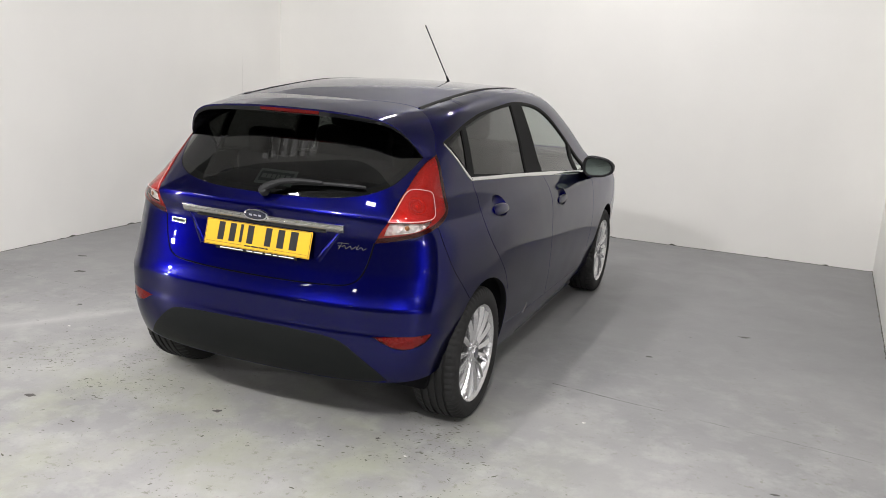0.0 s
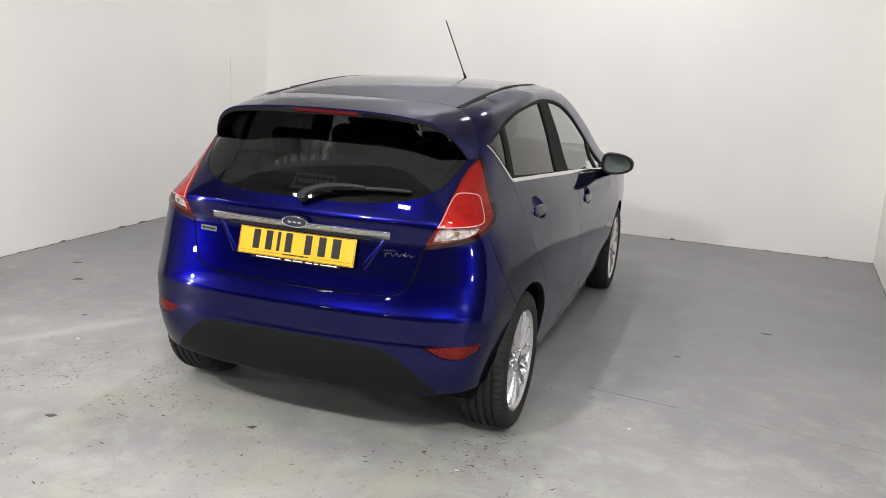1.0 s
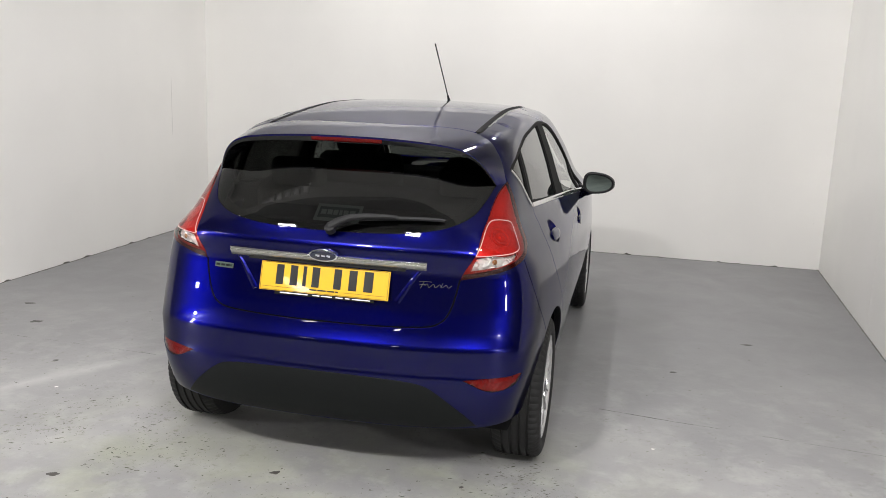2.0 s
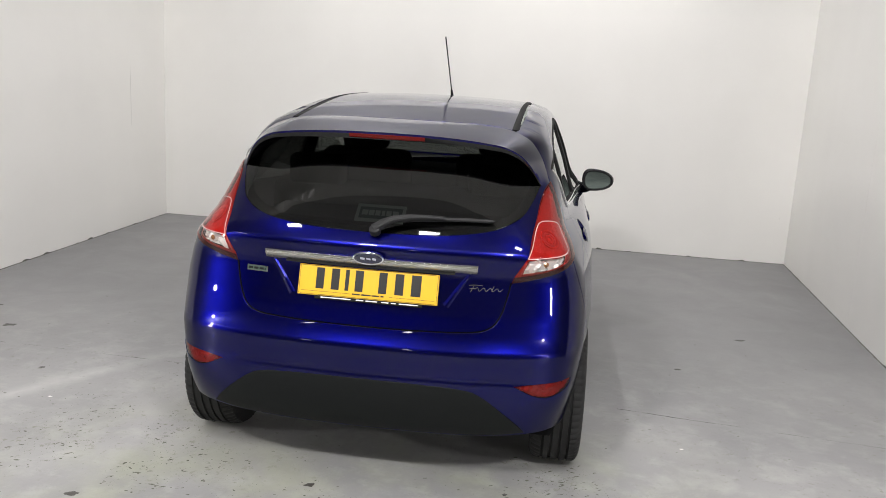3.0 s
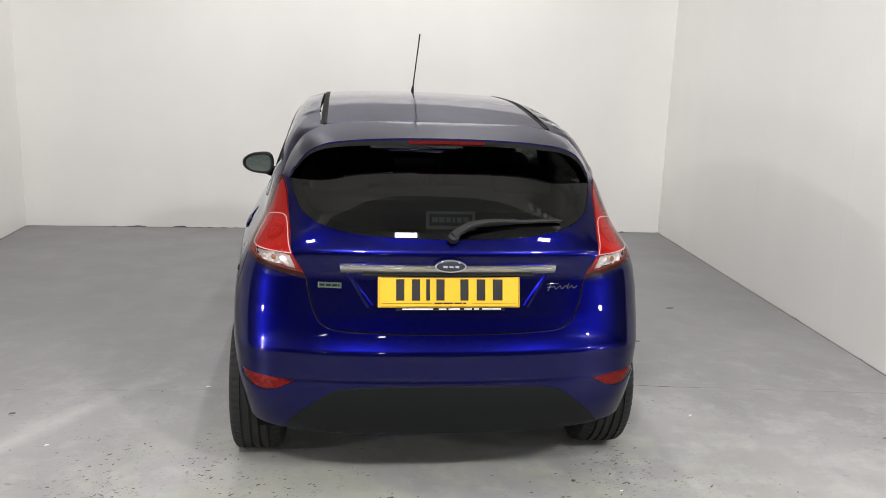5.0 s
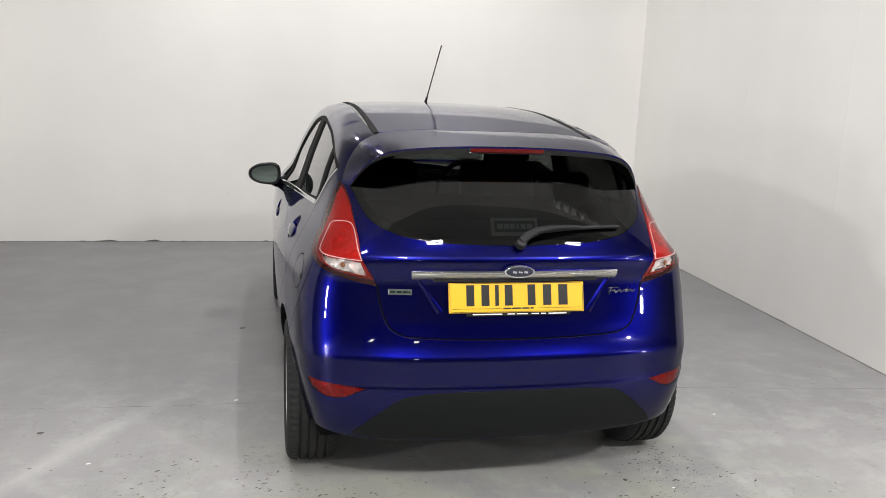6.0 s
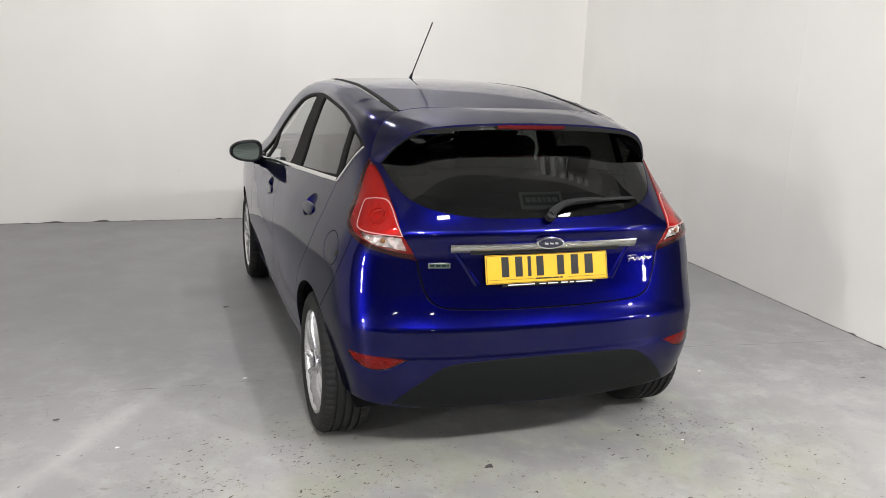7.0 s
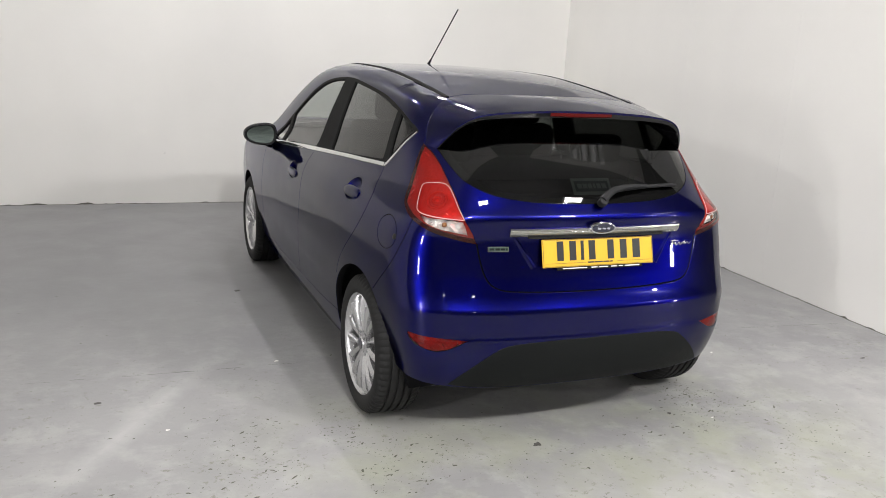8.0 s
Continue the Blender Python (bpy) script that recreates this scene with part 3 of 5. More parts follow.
def base_line(name, a, b):
    """A ragged dark line of grime and broken sealant where a wall meets the floor."""
    bm = bmesh.new()
    a, b = Vector((*a, 0)), Vector((*b, 0))
    d = (b - a).normalized()
    n = Vector((-d.y, d.x, 0))
    k = int((b - a).length / 0.025)
    rows = []
    for i in range(k + 1):
        p = a + d * ((b - a).length * i / k)
        w = 0.004 + 0.008 * max(0, noise.noise(p * 5.0)) + 0.014 * max(0, noise.noise(p * 23.0))
        h = 0.003 + 0.026 * max(0, noise.noise(p * 14.0 + Vector((3, 1, 0))) - 0.22)
        rows.append([bm.verts.new(p + n * w + Vector((0, 0, 0.0006))), bm.verts.new(p + n * w * 0.6 + Vector((0, 0, h * 0.6))), bm.verts.new(p + n * 0.001 + Vector((0, 0, h)))])
    for r, q in zip(rows, rows[1:]):
        for j in range(2):
            bm.faces.new((r[j], r[j + 1], q[j + 1], q[j]))
    return tagged(part(name, bm, GRIME), "ragged dark line of grime along the wall foot", "grime", kind="structure")


base_line("trim", (RIGHT_FAR, BACK_R), (LEFT, BACK_L))
base_line("trim", (LEFT, BACK_L), (LEFT, MOUTH))
base_line("trim", (RIGHT_NEAR, MOUTH), (RIGHT_FAR, BACK_R))


def wall_joint(y, lo, hi, wide, deep, mat, east, label, category):
    """An upright hairline or joint on a side wall."""
    bm = bmesh.new()
    rows = []
    n = int((hi - lo) / 0.05)
    for i in range(n + 1):
        z = lo + (hi - lo) * i / n
        w = wide * (0.5 + 0.4 * noise.noise(Vector((y, 0.0, z * 6.0)))) * (1.0 if deep > 0.0015 else min(1.0, 4.0 * i / n, 4.0 * (n - i) / n))
        yy = y + 0.004 * noise.noise(Vector((y, 3.0, z * 2.5)))
        x = RIGHT_NEAR + (RIGHT_FAR - RIGHT_NEAR) * (yy - MOUTH) / (BACK_R - MOUTH) if east else LEFT
        inward = -1 if east else 1
        rows.append([bm.verts.new((x, yy - w, z)), bm.verts.new((x + inward * deep, yy - w * 0.4, z)), bm.verts.new((x + inward * deep, yy + w * 0.4, z)), bm.verts.new((x, yy + w, z))])
    for r, q in zip(rows, rows[1:]):
        for j in range(3):
            bm.faces.new((r[j], r[j + 1], q[j + 1], q[j]))
    return tagged(part("trim", bm, mat), label, category, kind="structure")


wall_joint(4.64, 0.95, 1.50, 0.0032, 0.0006, CRACK_PALE, False, "thin dark hairline crack in the white wall", "crack")
wall_joint(1.91, 0.01, WALL_TOP, 0.011, 0.0011, WALL, True, "painted upright board joint on the white wall", "joint")
wall_joint(3.15, 0.01, WALL_TOP, 0.007, 0.0011, WALL, True, "painted upright board joint on the white wall", "joint")


def ceiling_light(x, y, watts, long_way=1.2, wide=0.3, height=CEILING):
    lamp = new("ceiling_light")
    lamp.location = (x, y, height)
    bm = bmesh.new()
    for sx, sy, w, d in ((0, 1, wide + 0.04, 0.02), (0, -1, wide + 0.04, 0.02), (1, 0, 0.02, long_way), (-1, 0, 0.02, long_way)):
        b = box(w, d, 0.03, (sx * (wide / 2 + 0.01), sy * (long_way / 2 + 0.01), -0.017))
        me = bpy.data.meshes.new("tmp")
        b.to_mesh(me)
        b.free()
        bm.from_mesh(me)
        bpy.data.meshes.remove(me)
    part("frame", bm, WHITE_METAL, lamp, smooth=False)
    data = bpy.data.lights.new("diffuser", "AREA")
    data.shape, data.size, data.size_y, data.energy, data.color = "RECTANGLE", wide, long_way, watts, WARM
    glow = new("diffuser", data)
    glow.parent = lamp
    glow.location = (0, 0, -0.025)
    return tagged(lamp, "white framed light panel on the ceiling, out of view", "ceiling light", "ceiling lights")


# unseen panels added as fill for the back wall
for x, y in BAY_FILL:
    ceiling_light(x, y, BAY_FILL_WATTS, 0.6, 0.05)
ceiling_light(-0.05, 1.55, OVER_WATTS, 0.6, 0.05)


def unseen_lamp(x, y, watts):
    """An unseen round hall lamp on a rod, shining all round, set to light the bay."""
    lamp = new("unseen_lamp")
    lamp.location = (x, y, CEILING + 0.1)
    part("rod", tube([(0, 0, 0), (0, 0, -0.24)], 0.012), BLACK, lamp)
    cap = lathe([(0.0, 0.02), (0.02, 0.07), (0.05, 0.11), (0.06, 0.12), (0.05, 0.10), (0.03, 0.06)], 24)
    bmesh.ops.transform(cap, matrix=Matrix.Translation((0, 0, -0.22)) @ pose(0, 0, 0, 0, 90, 0), verts=cap.verts)
    part("cap", cap, BLACK, lamp)
    data = bpy.data.lights.new("globe", "POINT")
    data.energy, data.color, data.shadow_soft_size = watts, WARM, 0.14
    glow = new("globe", data)
    glow.parent = lamp
    glow.location = (0, 0, -0.46)
    return tagged(lamp, "unseen round hall lamp with a black cap, set to light the bay", "lamp", "hall lamps")


for (x, y), watts in zip(FAR_LAMPS, FAR_WATTS):
    unseen_lamp(x, y, watts)
# added frontal fill for the back wall and near floor
for x, y in REAR_FILL:
    unseen_lamp(x, y, REAR_FILL_WATTS)
for x, y in FRONT_LAMPS:
    ceiling_light(x, y, FRONT_WATTS, 0.20, 0.26, height=CEILING + 0.1)
for x, y in SMALL_LAMPS:
    ceiling_light(x, y, 0.008, 0.05, 0.06)
for x, y in HALL_LAMPS:
    ceiling_light(x, y, HALL_WATTS, height=CEILING + 0.1)


def floor_mark(name, x, y, r, stretch, turn, mat, label, category):
    """A flat uneven blot on the floor."""
    bm = bmesh.new()
    k = 18
    ring = []
    for i in range(k):
        a = 2 * math.pi * i / k
        rr = r * (0.75 + 0.5 * noise.noise(Vector((x * 7 + math.cos(a) * 1.3, y * 7 + math.sin(a) * 1.3, 0.3))))
        u, v = rr * math.cos(a) * stretch, rr * math.sin(a)
        ring.append(bm.verts.new((x + u * math.cos(turn) - v * math.sin(turn), y + u * math.sin(turn) + v * math.cos(turn), 0.0008)))
    mid = bm.verts.new((x, y, 0.0022))
    for i in range(k):
        bm.faces.new((ring[i], ring[(i + 1) % k], mid))
    return tagged(part(name, bm, mat), label, category, "marks on the floor")


for x, y, r, st, tn in ((-1.025, -0.183, 0.024, 1.5, 0.3), (-0.201, 0.088, 0.020, 1.3, 0.5), (0.548, 0.191, 0.012, 1.2, 0.9), (-2.465, 1.533, 0.034, 1.4, 0.2), (2.13, 0.507, 0.015, 1.8, 0.0),
                        (-1.046, 2.474, 0.020, 1.5, 1.0), (-1.88, 0.955, 0.016, 1.5, 0.4), (-2.78, 1.87, 0.022, 2.0, 0.1), (1.42, 1.9, 0.016, 1.6, 0.2), (1.9, 2.6, 0.02, 2.2, 0.1)):
    floor_mark("oil_spot", x, y, r, st, tn, SPOT, "small dark oil spot on the concrete floor", "stain")
for x, y, r in ((-1.05, 1.25, 0.010), (-1.62, 0.62, 0.008), (0.72, 0.1, 0.007), (1.3, 0.8, 0.008)):
    floor_mark("paint_chip", x, y, r, 1.5, 0.4, PALE_CHIP, "small pale chip of paint on the floor", "chip")
rnd = random.Random(4)
bits = bmesh.new()
# dirt lies thickest round the rear wheels and just behind the car
HEAPS = ((-1.12, 0.42, 0.22, 0.16, 420), (-0.95, 0.05, 0.30, 0.18, 620), (0.80, 0.30, 0.12, 0.16, 420), (0.10, 0.02, 0.45, 0.12, 260), (0.85, -0.10, 0.25, 0.16, 240), (-1.0, -0.45, 0.5, 0.3, 300), (0.6, -0.6, 0.8, 0.35, 260), (-1.6, 0.2, 0.35, 0.3, 200))
scatter = [(rnd.uniform(-2.8, 2.4), rnd.uniform(-1.6, 2.6), 1.0) for _ in range(700)]
for hx, hy, wx, wy, count in HEAPS:
    scatter += [(rnd.gauss(hx, wx), rnd.gauss(hy, wy), 1.25) for _ in range(count)]
for x, y, big in scatter:
    if noise.noise(Vector((x * 3.1, y * 3.1, 2.0))) < -0.12:
        continue
    r = big * (0.0008 + 0.0030 * rnd.random() ** 5)
    turn, long_way = rnd.gauss(0.25, 0.5), rnd.uniform(1.2, 3.6)
    ring = [(r * long_way * math.cos(a) * rnd.uniform(0.4, 1.5), r * math.sin(a) * rnd.uniform(0.4, 1.5)) for a in (0.2, 1.5, 2.7, 3.9, 5.2)]
    vs = [bits.verts.new((x + u * math.cos(turn) - v * math.sin(turn), y + u * math.sin(turn) + v * math.cos(turn), 0.0006)) for u, v in ring]
    top = bits.verts.new((x, y, 0.0008 + r * 0.2))
    for i in range(5):
        bits.faces.new((vs[i], vs[(i + 1) % 5], top))
tagged(part("grit", bits, DIRT), "scattered dark grit and specks of dirt on the floor", "grit", kind="stuff")


def crack(a, b, width, seed):
    """A broken hairline joint across the floor."""
    r = random.Random(seed)
    bm = bmesh.new()
    a, b = Vector((*a, 0.0012)), Vector((*b, 0.0012))
    n = int((b - a).length / 0.02)
    whole = new("floor_crack")
    d = (b - a).normalized()
    s = Vector((-d.y, d.x, 0))
    last = None
    for i in range(n + 1):
        p = a + (b - a) * (i / n)
        p += s * (0.010 * noise.noise(p * 3.0) + 0.004 * noise.noise(p * 17.0))
        w = width * max(0.0, 0.55 + 1.6 * noise.noise(p * 11.0 + Vector((0, 0, seed))))
        now = (bm.verts.new(p + s * w), bm.verts.new(p - s * w)) if w > 0.0003 else None
        if last and now:
            bm.faces.new((last[0], now[0], now[1], last[1]))
        elif last and bm.faces:
            part("crack_piece", bm, CRACK, whole)
            bm = bmesh.new()
            now = None
        last = now
    if bm.faces:
        part("crack_piece", bm, CRACK, whole)
    return tagged(whole, "broken hairline crack across the painted floor", "crack", "cracks in the floor")


crack((1.04, 1.20), (1.62, 1.13), 0.0036, 3)
crack((1.64, 1.128), (2.55, 1.02), 0.0014, 5)
crack((-3.2, 1.28), (-0.95, 1.20), 0.0012, 8)

# ---- the car: its panels ----
car = new("car")
tagged(car, "glossy dark blue five-door hatchback car parked on the concrete floor", "car")


def on_side(s, z, offset):
    return skin(s, z, offset)


def on_top(x, y, offset):
    return lid(x, y, offset)


AXLES, HUB_Z, ARCH = (0.658, 3.22), 0.304, 0.342

# outlines on the unrolled flank (s, z), right side
GLASS_REAR = both_ways([(0.0, 1.003), (0.20, 1.007), (0.31, 1.015), (0.43, 1.036), (0.53, 1.076), (0.60, 1.126), (0.655, 1.168), (0.69, 1.195), (0.705, 1.235), (0.69, 1.30), (0.64, 1.342, 1), (0.3, 1.352)])
TAIL_LAMP = [(0.462, 0.853, 1), (0.482, 0.906), (0.514, 0.968), (0.546, 1.024), (0.600, 1.090), (0.640, 1.133), (0.692, 1.172), (0.747, 1.196, 1), (0.756, 1.150), (0.757, 1.096), (0.760, 1.045),
             (0.758, 0.998), (0.744, 0.970), (0.718, 0.950), (0.668, 0.924), (0.618, 0.900), (0.57, 0.881), (0.52, 0.866)]
WINDOWS = [(1.012, 1.076, 1), (0.802, 1.238, 1), (0.840, 1.256), (1.05, 1.308), (1.36, 1.352), (1.60, 1.374), (1.86, 1.391), (2.02, 1.389), (2.20, 1.373), (2.36, 1.343), (2.51, 1.287), (2.66, 1.200),
           (2.80, 1.115), (2.93, 1.030), (3.01, 0.965, 1), (3.01, 0.930, 1), (2.89, 0.937), (2.05, 1.007), (1.35, 1.057)]
FOG = [(0.458, 0.486, 1), (0.52, 0.493), (0.60, 0.497), (0.652, 0.500), (0.640, 0.470), (0.610, 0.450), (0.56, 0.436), (0.52, 0.446)]
DIFFUSER = both_ways([(0.0, 0.268), (0.30, 0.269), (0.45, 0.276), (0.522, 0.289, 1), (0.485, 0.332), (0.435, 0.384), (0.385, 0.432), (0.350, 0.457), (0.30, 0.469), (0.22, 0.475), (0.12, 0.478)])
HATCH_GAP = [(0.462, 0.853), (0.450, 0.800), (0.432, 0.742), (0.408, 0.702), (0.370, 0.680), (0.30, 0.672), (0.15, 0.667), (0.0, 0.666)]
HATCH_GAP = HATCH_GAP + mirrored(HATCH_GAP)[1:]
SEAM_BUMPER = [(0.676, 0.930), (0.700, 0.850), (0.745, 0.745), (0.812, 0.650), (0.85, 0.60)]
SEAM_SPOILER = [(0.747, 1.193), (0.748, 1.222), (0.766, 1.270), (0.765, 1.324), (0.735, 1.362)]
DOOR_REAR = [(1.025, 1.074), (1.030, 1.003), (1.006, 0.950), (1.012, 0.880), (1.066, 0.794), (1.145, 0.711), (1.215, 0.630), (1.27, 0.54)]
DOOR_MID = [(2.046, 1.012), (2.036, 0.940), (2.008, 0.82), (1.990, 0.69), (2.000, 0.57), (2.035, 0.45), (2.08, 0.318)]
DOOR_FRONT = [(3.01, 0.935), (3.03, 0.85), (3.035, 0.70), (3.03, 0.50), (3.00, 0.306)]
DOOR_FOOT = [(1.31, 0.335), (1.70, 0.322), (2.30, 0.312), (3.0, 0.306)]
HANDLE_CUPS = [(1.235, 0.938, 0.084, 0.048), (2.235, 0.864, 0.084, 0.048)]

EDGE_TOP = [(0.47, y) for y in np.arange(0.66, 2.11, 0.08)] + [(0.47 + 0.17 * (y - 2.1) / 0.9, y) for y in np.arange(2.18, 3.01, 0.08)] + [(0.64, y) for y in np.arange(3.08, 3.8, 0.08)]


def edge_top():
    e = np.array(EDGE_TOP)
    p, _ = lid(e[:, 0], e[:, 1])
    return list(zip(unroll(p[:, 0], p[:, 1]), p[:, 2] - 0.002))


rim = [(0.0, 0.262), (0.30, 0.263), (0.48, 0.272), (0.58, 0.286), (0.66, 0.300), (0.73, 0.325), (0.79, 0.345), (0.80, 0.20), (1.4, 0.19), (3.2, 0.19), (4.2, 0.22), (4.24, 0.5)]
top_line = edge_top()
right_half = spline([(*p, 1) for p in rim], 0.02, False).tolist() + spline([(*p, 0) for p in top_line[::-1]], 0.03, False).tolist() + [[0.735, 1.366], [0.5, 1.366], [0.25, 1.366]]
OUTER = np.array(right_half + [[0.0, 1.366]] + [[-a, b] for a, b in right_half[::-1]][:-1])


def arch_outline(axle, r, sign):
    a = np.linspace(0, 2 * math.pi, 96, endpoint=False)
    y, z = axle + r * np.cos(a), HUB_Z + r * np.sin(a)
    return np.stack([sign * unroll(np.full_like(y, 0.835), y), z], 1)


def flipped(poly):
    return np.stack([-poly[:, 0], poly[:, 1]], 1)


def ellipse(s, z, a, b, k=40):
    t = np.linspace(0, 2 * math.pi, k, endpoint=False)
    return np.stack([s + a * np.cos(t), z + b * np.sin(t)], 1)


GAP = 0.0048
openings = [spline(GLASS_REAR), spline(DIFFUSER)]
for one in (spline(TAIL_LAMP), spline(WINDOWS), spline(FOG), *[ellipse(*c) for c in HANDLE_CUPS], arch_outline(AXLES[0], ARCH, 1), arch_outline(AXLES[1], ARCH, 1)):
    openings += [one, flipped(one)]
gaps = [ribbon(spline(HATCH_GAP, 0.012, False), 0.0078)]
for one in (SEAM_BUMPER, SEAM_SPOILER, DOOR_REAR, DOOR_MID, DOOR_FRONT, DOOR_FOOT):
    r = ribbon(spline(one, 0.012, False), GAP)
    gaps += [r, flipped(r)]
flap = ellipse(-0.800, 0.850, 0.064, 0.064)
gaps.append(np.concatenate([ribbon(np.concatenate([flap, flap[:1]]), 0.0045)]))

co, tri = meshed(OUTER, openings + gaps, 0.024)
NAMES = [("rear_bumper", 0.0, 0.60), ("tailgate", 0.0, 0.93), ("quarter_panel", 0.85, 0.90), ("quarter_panel", -0.90, 0.95), ("rear_door", 1.55, 0.75), ("rear_door", -1.55, 0.75),
         ("front_door", 2.55, 0.70), ("front_door", -2.55, 0.70), ("front_wing", 3.30, 0.80), ("front_wing", -3.30, 0.80), ("sill", 2.2, 0.25), ("sill", -2.2, 0.25), ("fuel_flap", -0.80, 0.85)]
groups = islands(tri, len(co))
panels = {}
for g in groups:
    mid = co[g].mean(1)
    best = min(range(len(NAMES)), key=lambda i: np.min(np.hypot(mid[:, 0] - NAMES[i][1], mid[:, 1] - NAMES[i][2])))
    near = np.min(np.hypot(mid[:, 0] - NAMES[best][1], mid[:, 1] - NAMES[best][2]))
    if near < 0.03 and best not in panels:
        panels[best] = sheet(NAMES[best][0], co, g, on_side, PAINT, car, inner=INNER)
    elif len(g) > 6:
        sheet("body_panel", co, g, on_side, PAINT, car, inner=INNER)

# dark shell close under the panels
shell_cuts = [spline(GLASS_REAR)]
for one in (spline(WINDOWS), arch_outline(AXLES[0], ARCH + 0.01, 1), arch_outline(AXLES[1], ARCH + 0.01, 1), spline(TAIL_LAMP), *[ellipse(*c) for c in HANDLE_CUPS]):
    shell_cuts += [one, flipped(one)]
co2, tri2 = meshed(OUTER, shell_cuts, 0.05)
sheet("inner_shell", co2, tri2, on_side, INNER, car, lift=-0.011, fold=0)


def patch(name, outline, mat, parent, label="", lift=0.0, fold=0.006, holes=(), grid=0.025, place=on_side):
    c, t = meshed(np.asarray(outline), holes, grid)
    return sheet(name, c, t, place, mat, parent, label, lift, fold)


def shrunk(poly, d):
    """An outline drawn in by d."""
    poly = np.asarray(poly)
    area = 0.5 * np.sum(poly[:, 0] * np.roll(poly[:, 1], -1) - np.roll(poly[:, 0], -1) * poly[:, 1])
    t = np.roll(poly, -1, 0) - np.roll(poly, 1, 0)
    t /= np.linalg.norm(t, axis=1, keepdims=True) + 1e-9
    nrm = np.stack([-t[:, 1], t[:, 0]], 1) * (1 if area > 0 else -1)
    return poly + nrm * d


# tailgate window with its black border
glass_line = spline(GLASS_REAR)
rear_window = patch("rear_window", shrunk(glass_line, 0.003), REAR_TINT, car, "dark tinted tailgate glass", -0.001, 0.004)
ring_in = spline(both_ways([(0.0, 1.026), (0.20, 1.030), (0.31, 1.038), (0.42, 1.060), (0.51, 1.096), (0.58, 1.146), (0.63, 1.19), (0.645, 1.235), (0.62, 1.29), (0.57, 1.318), (0.3, 1.332)]))
patch("window_border", shrunk(glass_line, 0.004), GLOSS_BLACK, rear_window, "black printed glass border", -0.006, 0, [ring_in])

# grained lower insert
patch("bumper_insert", shrunk(spline(DIFFUSER), 0.0025), GRAINED, car, "dark grey grained plastic bumper insert", 0.003, 0.02)

# side windows
PANES = {
    "quarter_window": [(1.008, 1.098, 1), (0.832, 1.236, 1), (0.90, 1.260), (1.018, 1.288, 1)],
    "rear_side_window": [(1.808, 1.034, 1), (1.35, 1.068), (1.062, 1.090, 1), (1.064, 1.200), (1.072, 1.298, 1), (1.36, 1.338), (1.60, 1.361), (1.835, 1.376, 1)],
    "front_side_window": [(2.725, 0.962, 1), (2.40, 0.988), (2.072, 1.015, 1), (2.040, 1.20), (2.012, 1.376, 1), (2.19, 1.360), (2.35, 1.329), (2.49, 1.277), (2.64, 1.195), (2.762, 1.120, 1)],
    "corner_window": [(2.765, 0.958, 1), (2.962, 0.944, 1), (2.90, 1.020), (2.805, 1.090, 1)],
}
for sign in (1, -1):
    turned = (lambda p: p) if sign > 0 else flipped
    holes = [turned(spline(p)) for p in PANES.values()]
    frame_part = patch("window_frame", turned(shrunk(spline(WINDOWS), 0.002)), STRIP, car, "black window frame and pillars", 0.001, 0.014, holes)
    for name, p in PANES.items():
        patch(name, turned(shrunk(spline(p), -0.004)), TINTED if name in ("quarter_window", "rear_side_window") else PALE, car,
              "dark privacy glass" if name in ("quarter_window", "rear_side_window") else "clear side glass", -0.007, 0)
    belt = spline([(2.98, 0.928), (2.60, 0.960), (2.05, 1.004), (1.50, 1.044), (1.20, 1.062), (1.022, 1.072)], 0.02, False)
    kick = spline([(1.020, 1.070), (0.998, 1.083), (0.90, 1.160), (0.806, 1.234)], 0.012, False)
    moulding("belt_trim", turned(belt), 0.020, 0.007, on_side, CHROME, car, "bright chrome window trim")
    moulding("kick_trim", turned(kick), np.linspace(0.016, 0.006, len(kick)), 0.006, on_side, CHROME, car, "bright chrome window trim")
    # wheel arch lip and liner
    for axle in AXLES:
        a = np.linspace(-0.25, math.pi + 0.25, 60)
        y, z = axle + ARCH * np.cos(a), HUB_Z + ARCH * np.sin(a)
        p, n = skin(sign * unroll(np.full_like(y, 0.835), y), z)
        bm = bmesh.new()
        rows = []
        for q, yy, zz in zip(p, y, z):
            rows.append([bm.verts.new((q[0] - sign * 0.001, q[1], q[2])), bm.verts.new((q[0] - sign * 0.030, q[1], q[2])),
                         bm.verts.new((q[0] - sign * 0.034, axle + (yy - axle) * 1.06, HUB_Z + (zz - HUB_Z) * 1.06)), bm.verts.new((sign * 0.52, axle + (yy - axle) * 1.06, HUB_Z + (zz - HUB_Z) * 1.06))])
        for r, q in zip(rows, rows[1:]):
            for j in range(3):
                bm.faces.new((r[j], r[j + 1], q[j + 1], q[j]))
        part("wheel_arch_liner", bm, INNER, car, "black wheel arch liner")

# roof, strips, windscreen, bonnet
seam = [(0.0, 0.668), (0.15, 0.672), (0.28, 0.683), (0.38, 0.676), (0.452, 0.650, 1)]
roof_line = spline([(p[0], p[1], p[2] if len(p) > 2 else 0) for p in seam] + [(0.456, 1.2), (0.456, 2.05, 1), (0.3, 2.12), (0.15, 2.135), (0.0, 2.14)] + [(-0.15, 2.135), (-0.3, 2.12), (-0.456, 2.05, 1), (-0.456, 1.2)] + mirrored(seam)[:-1], 0.03)
patch("roof_panel", roof_line, PAINT, car, "", 0.0, 0.012, grid=0.045, place=on_top)
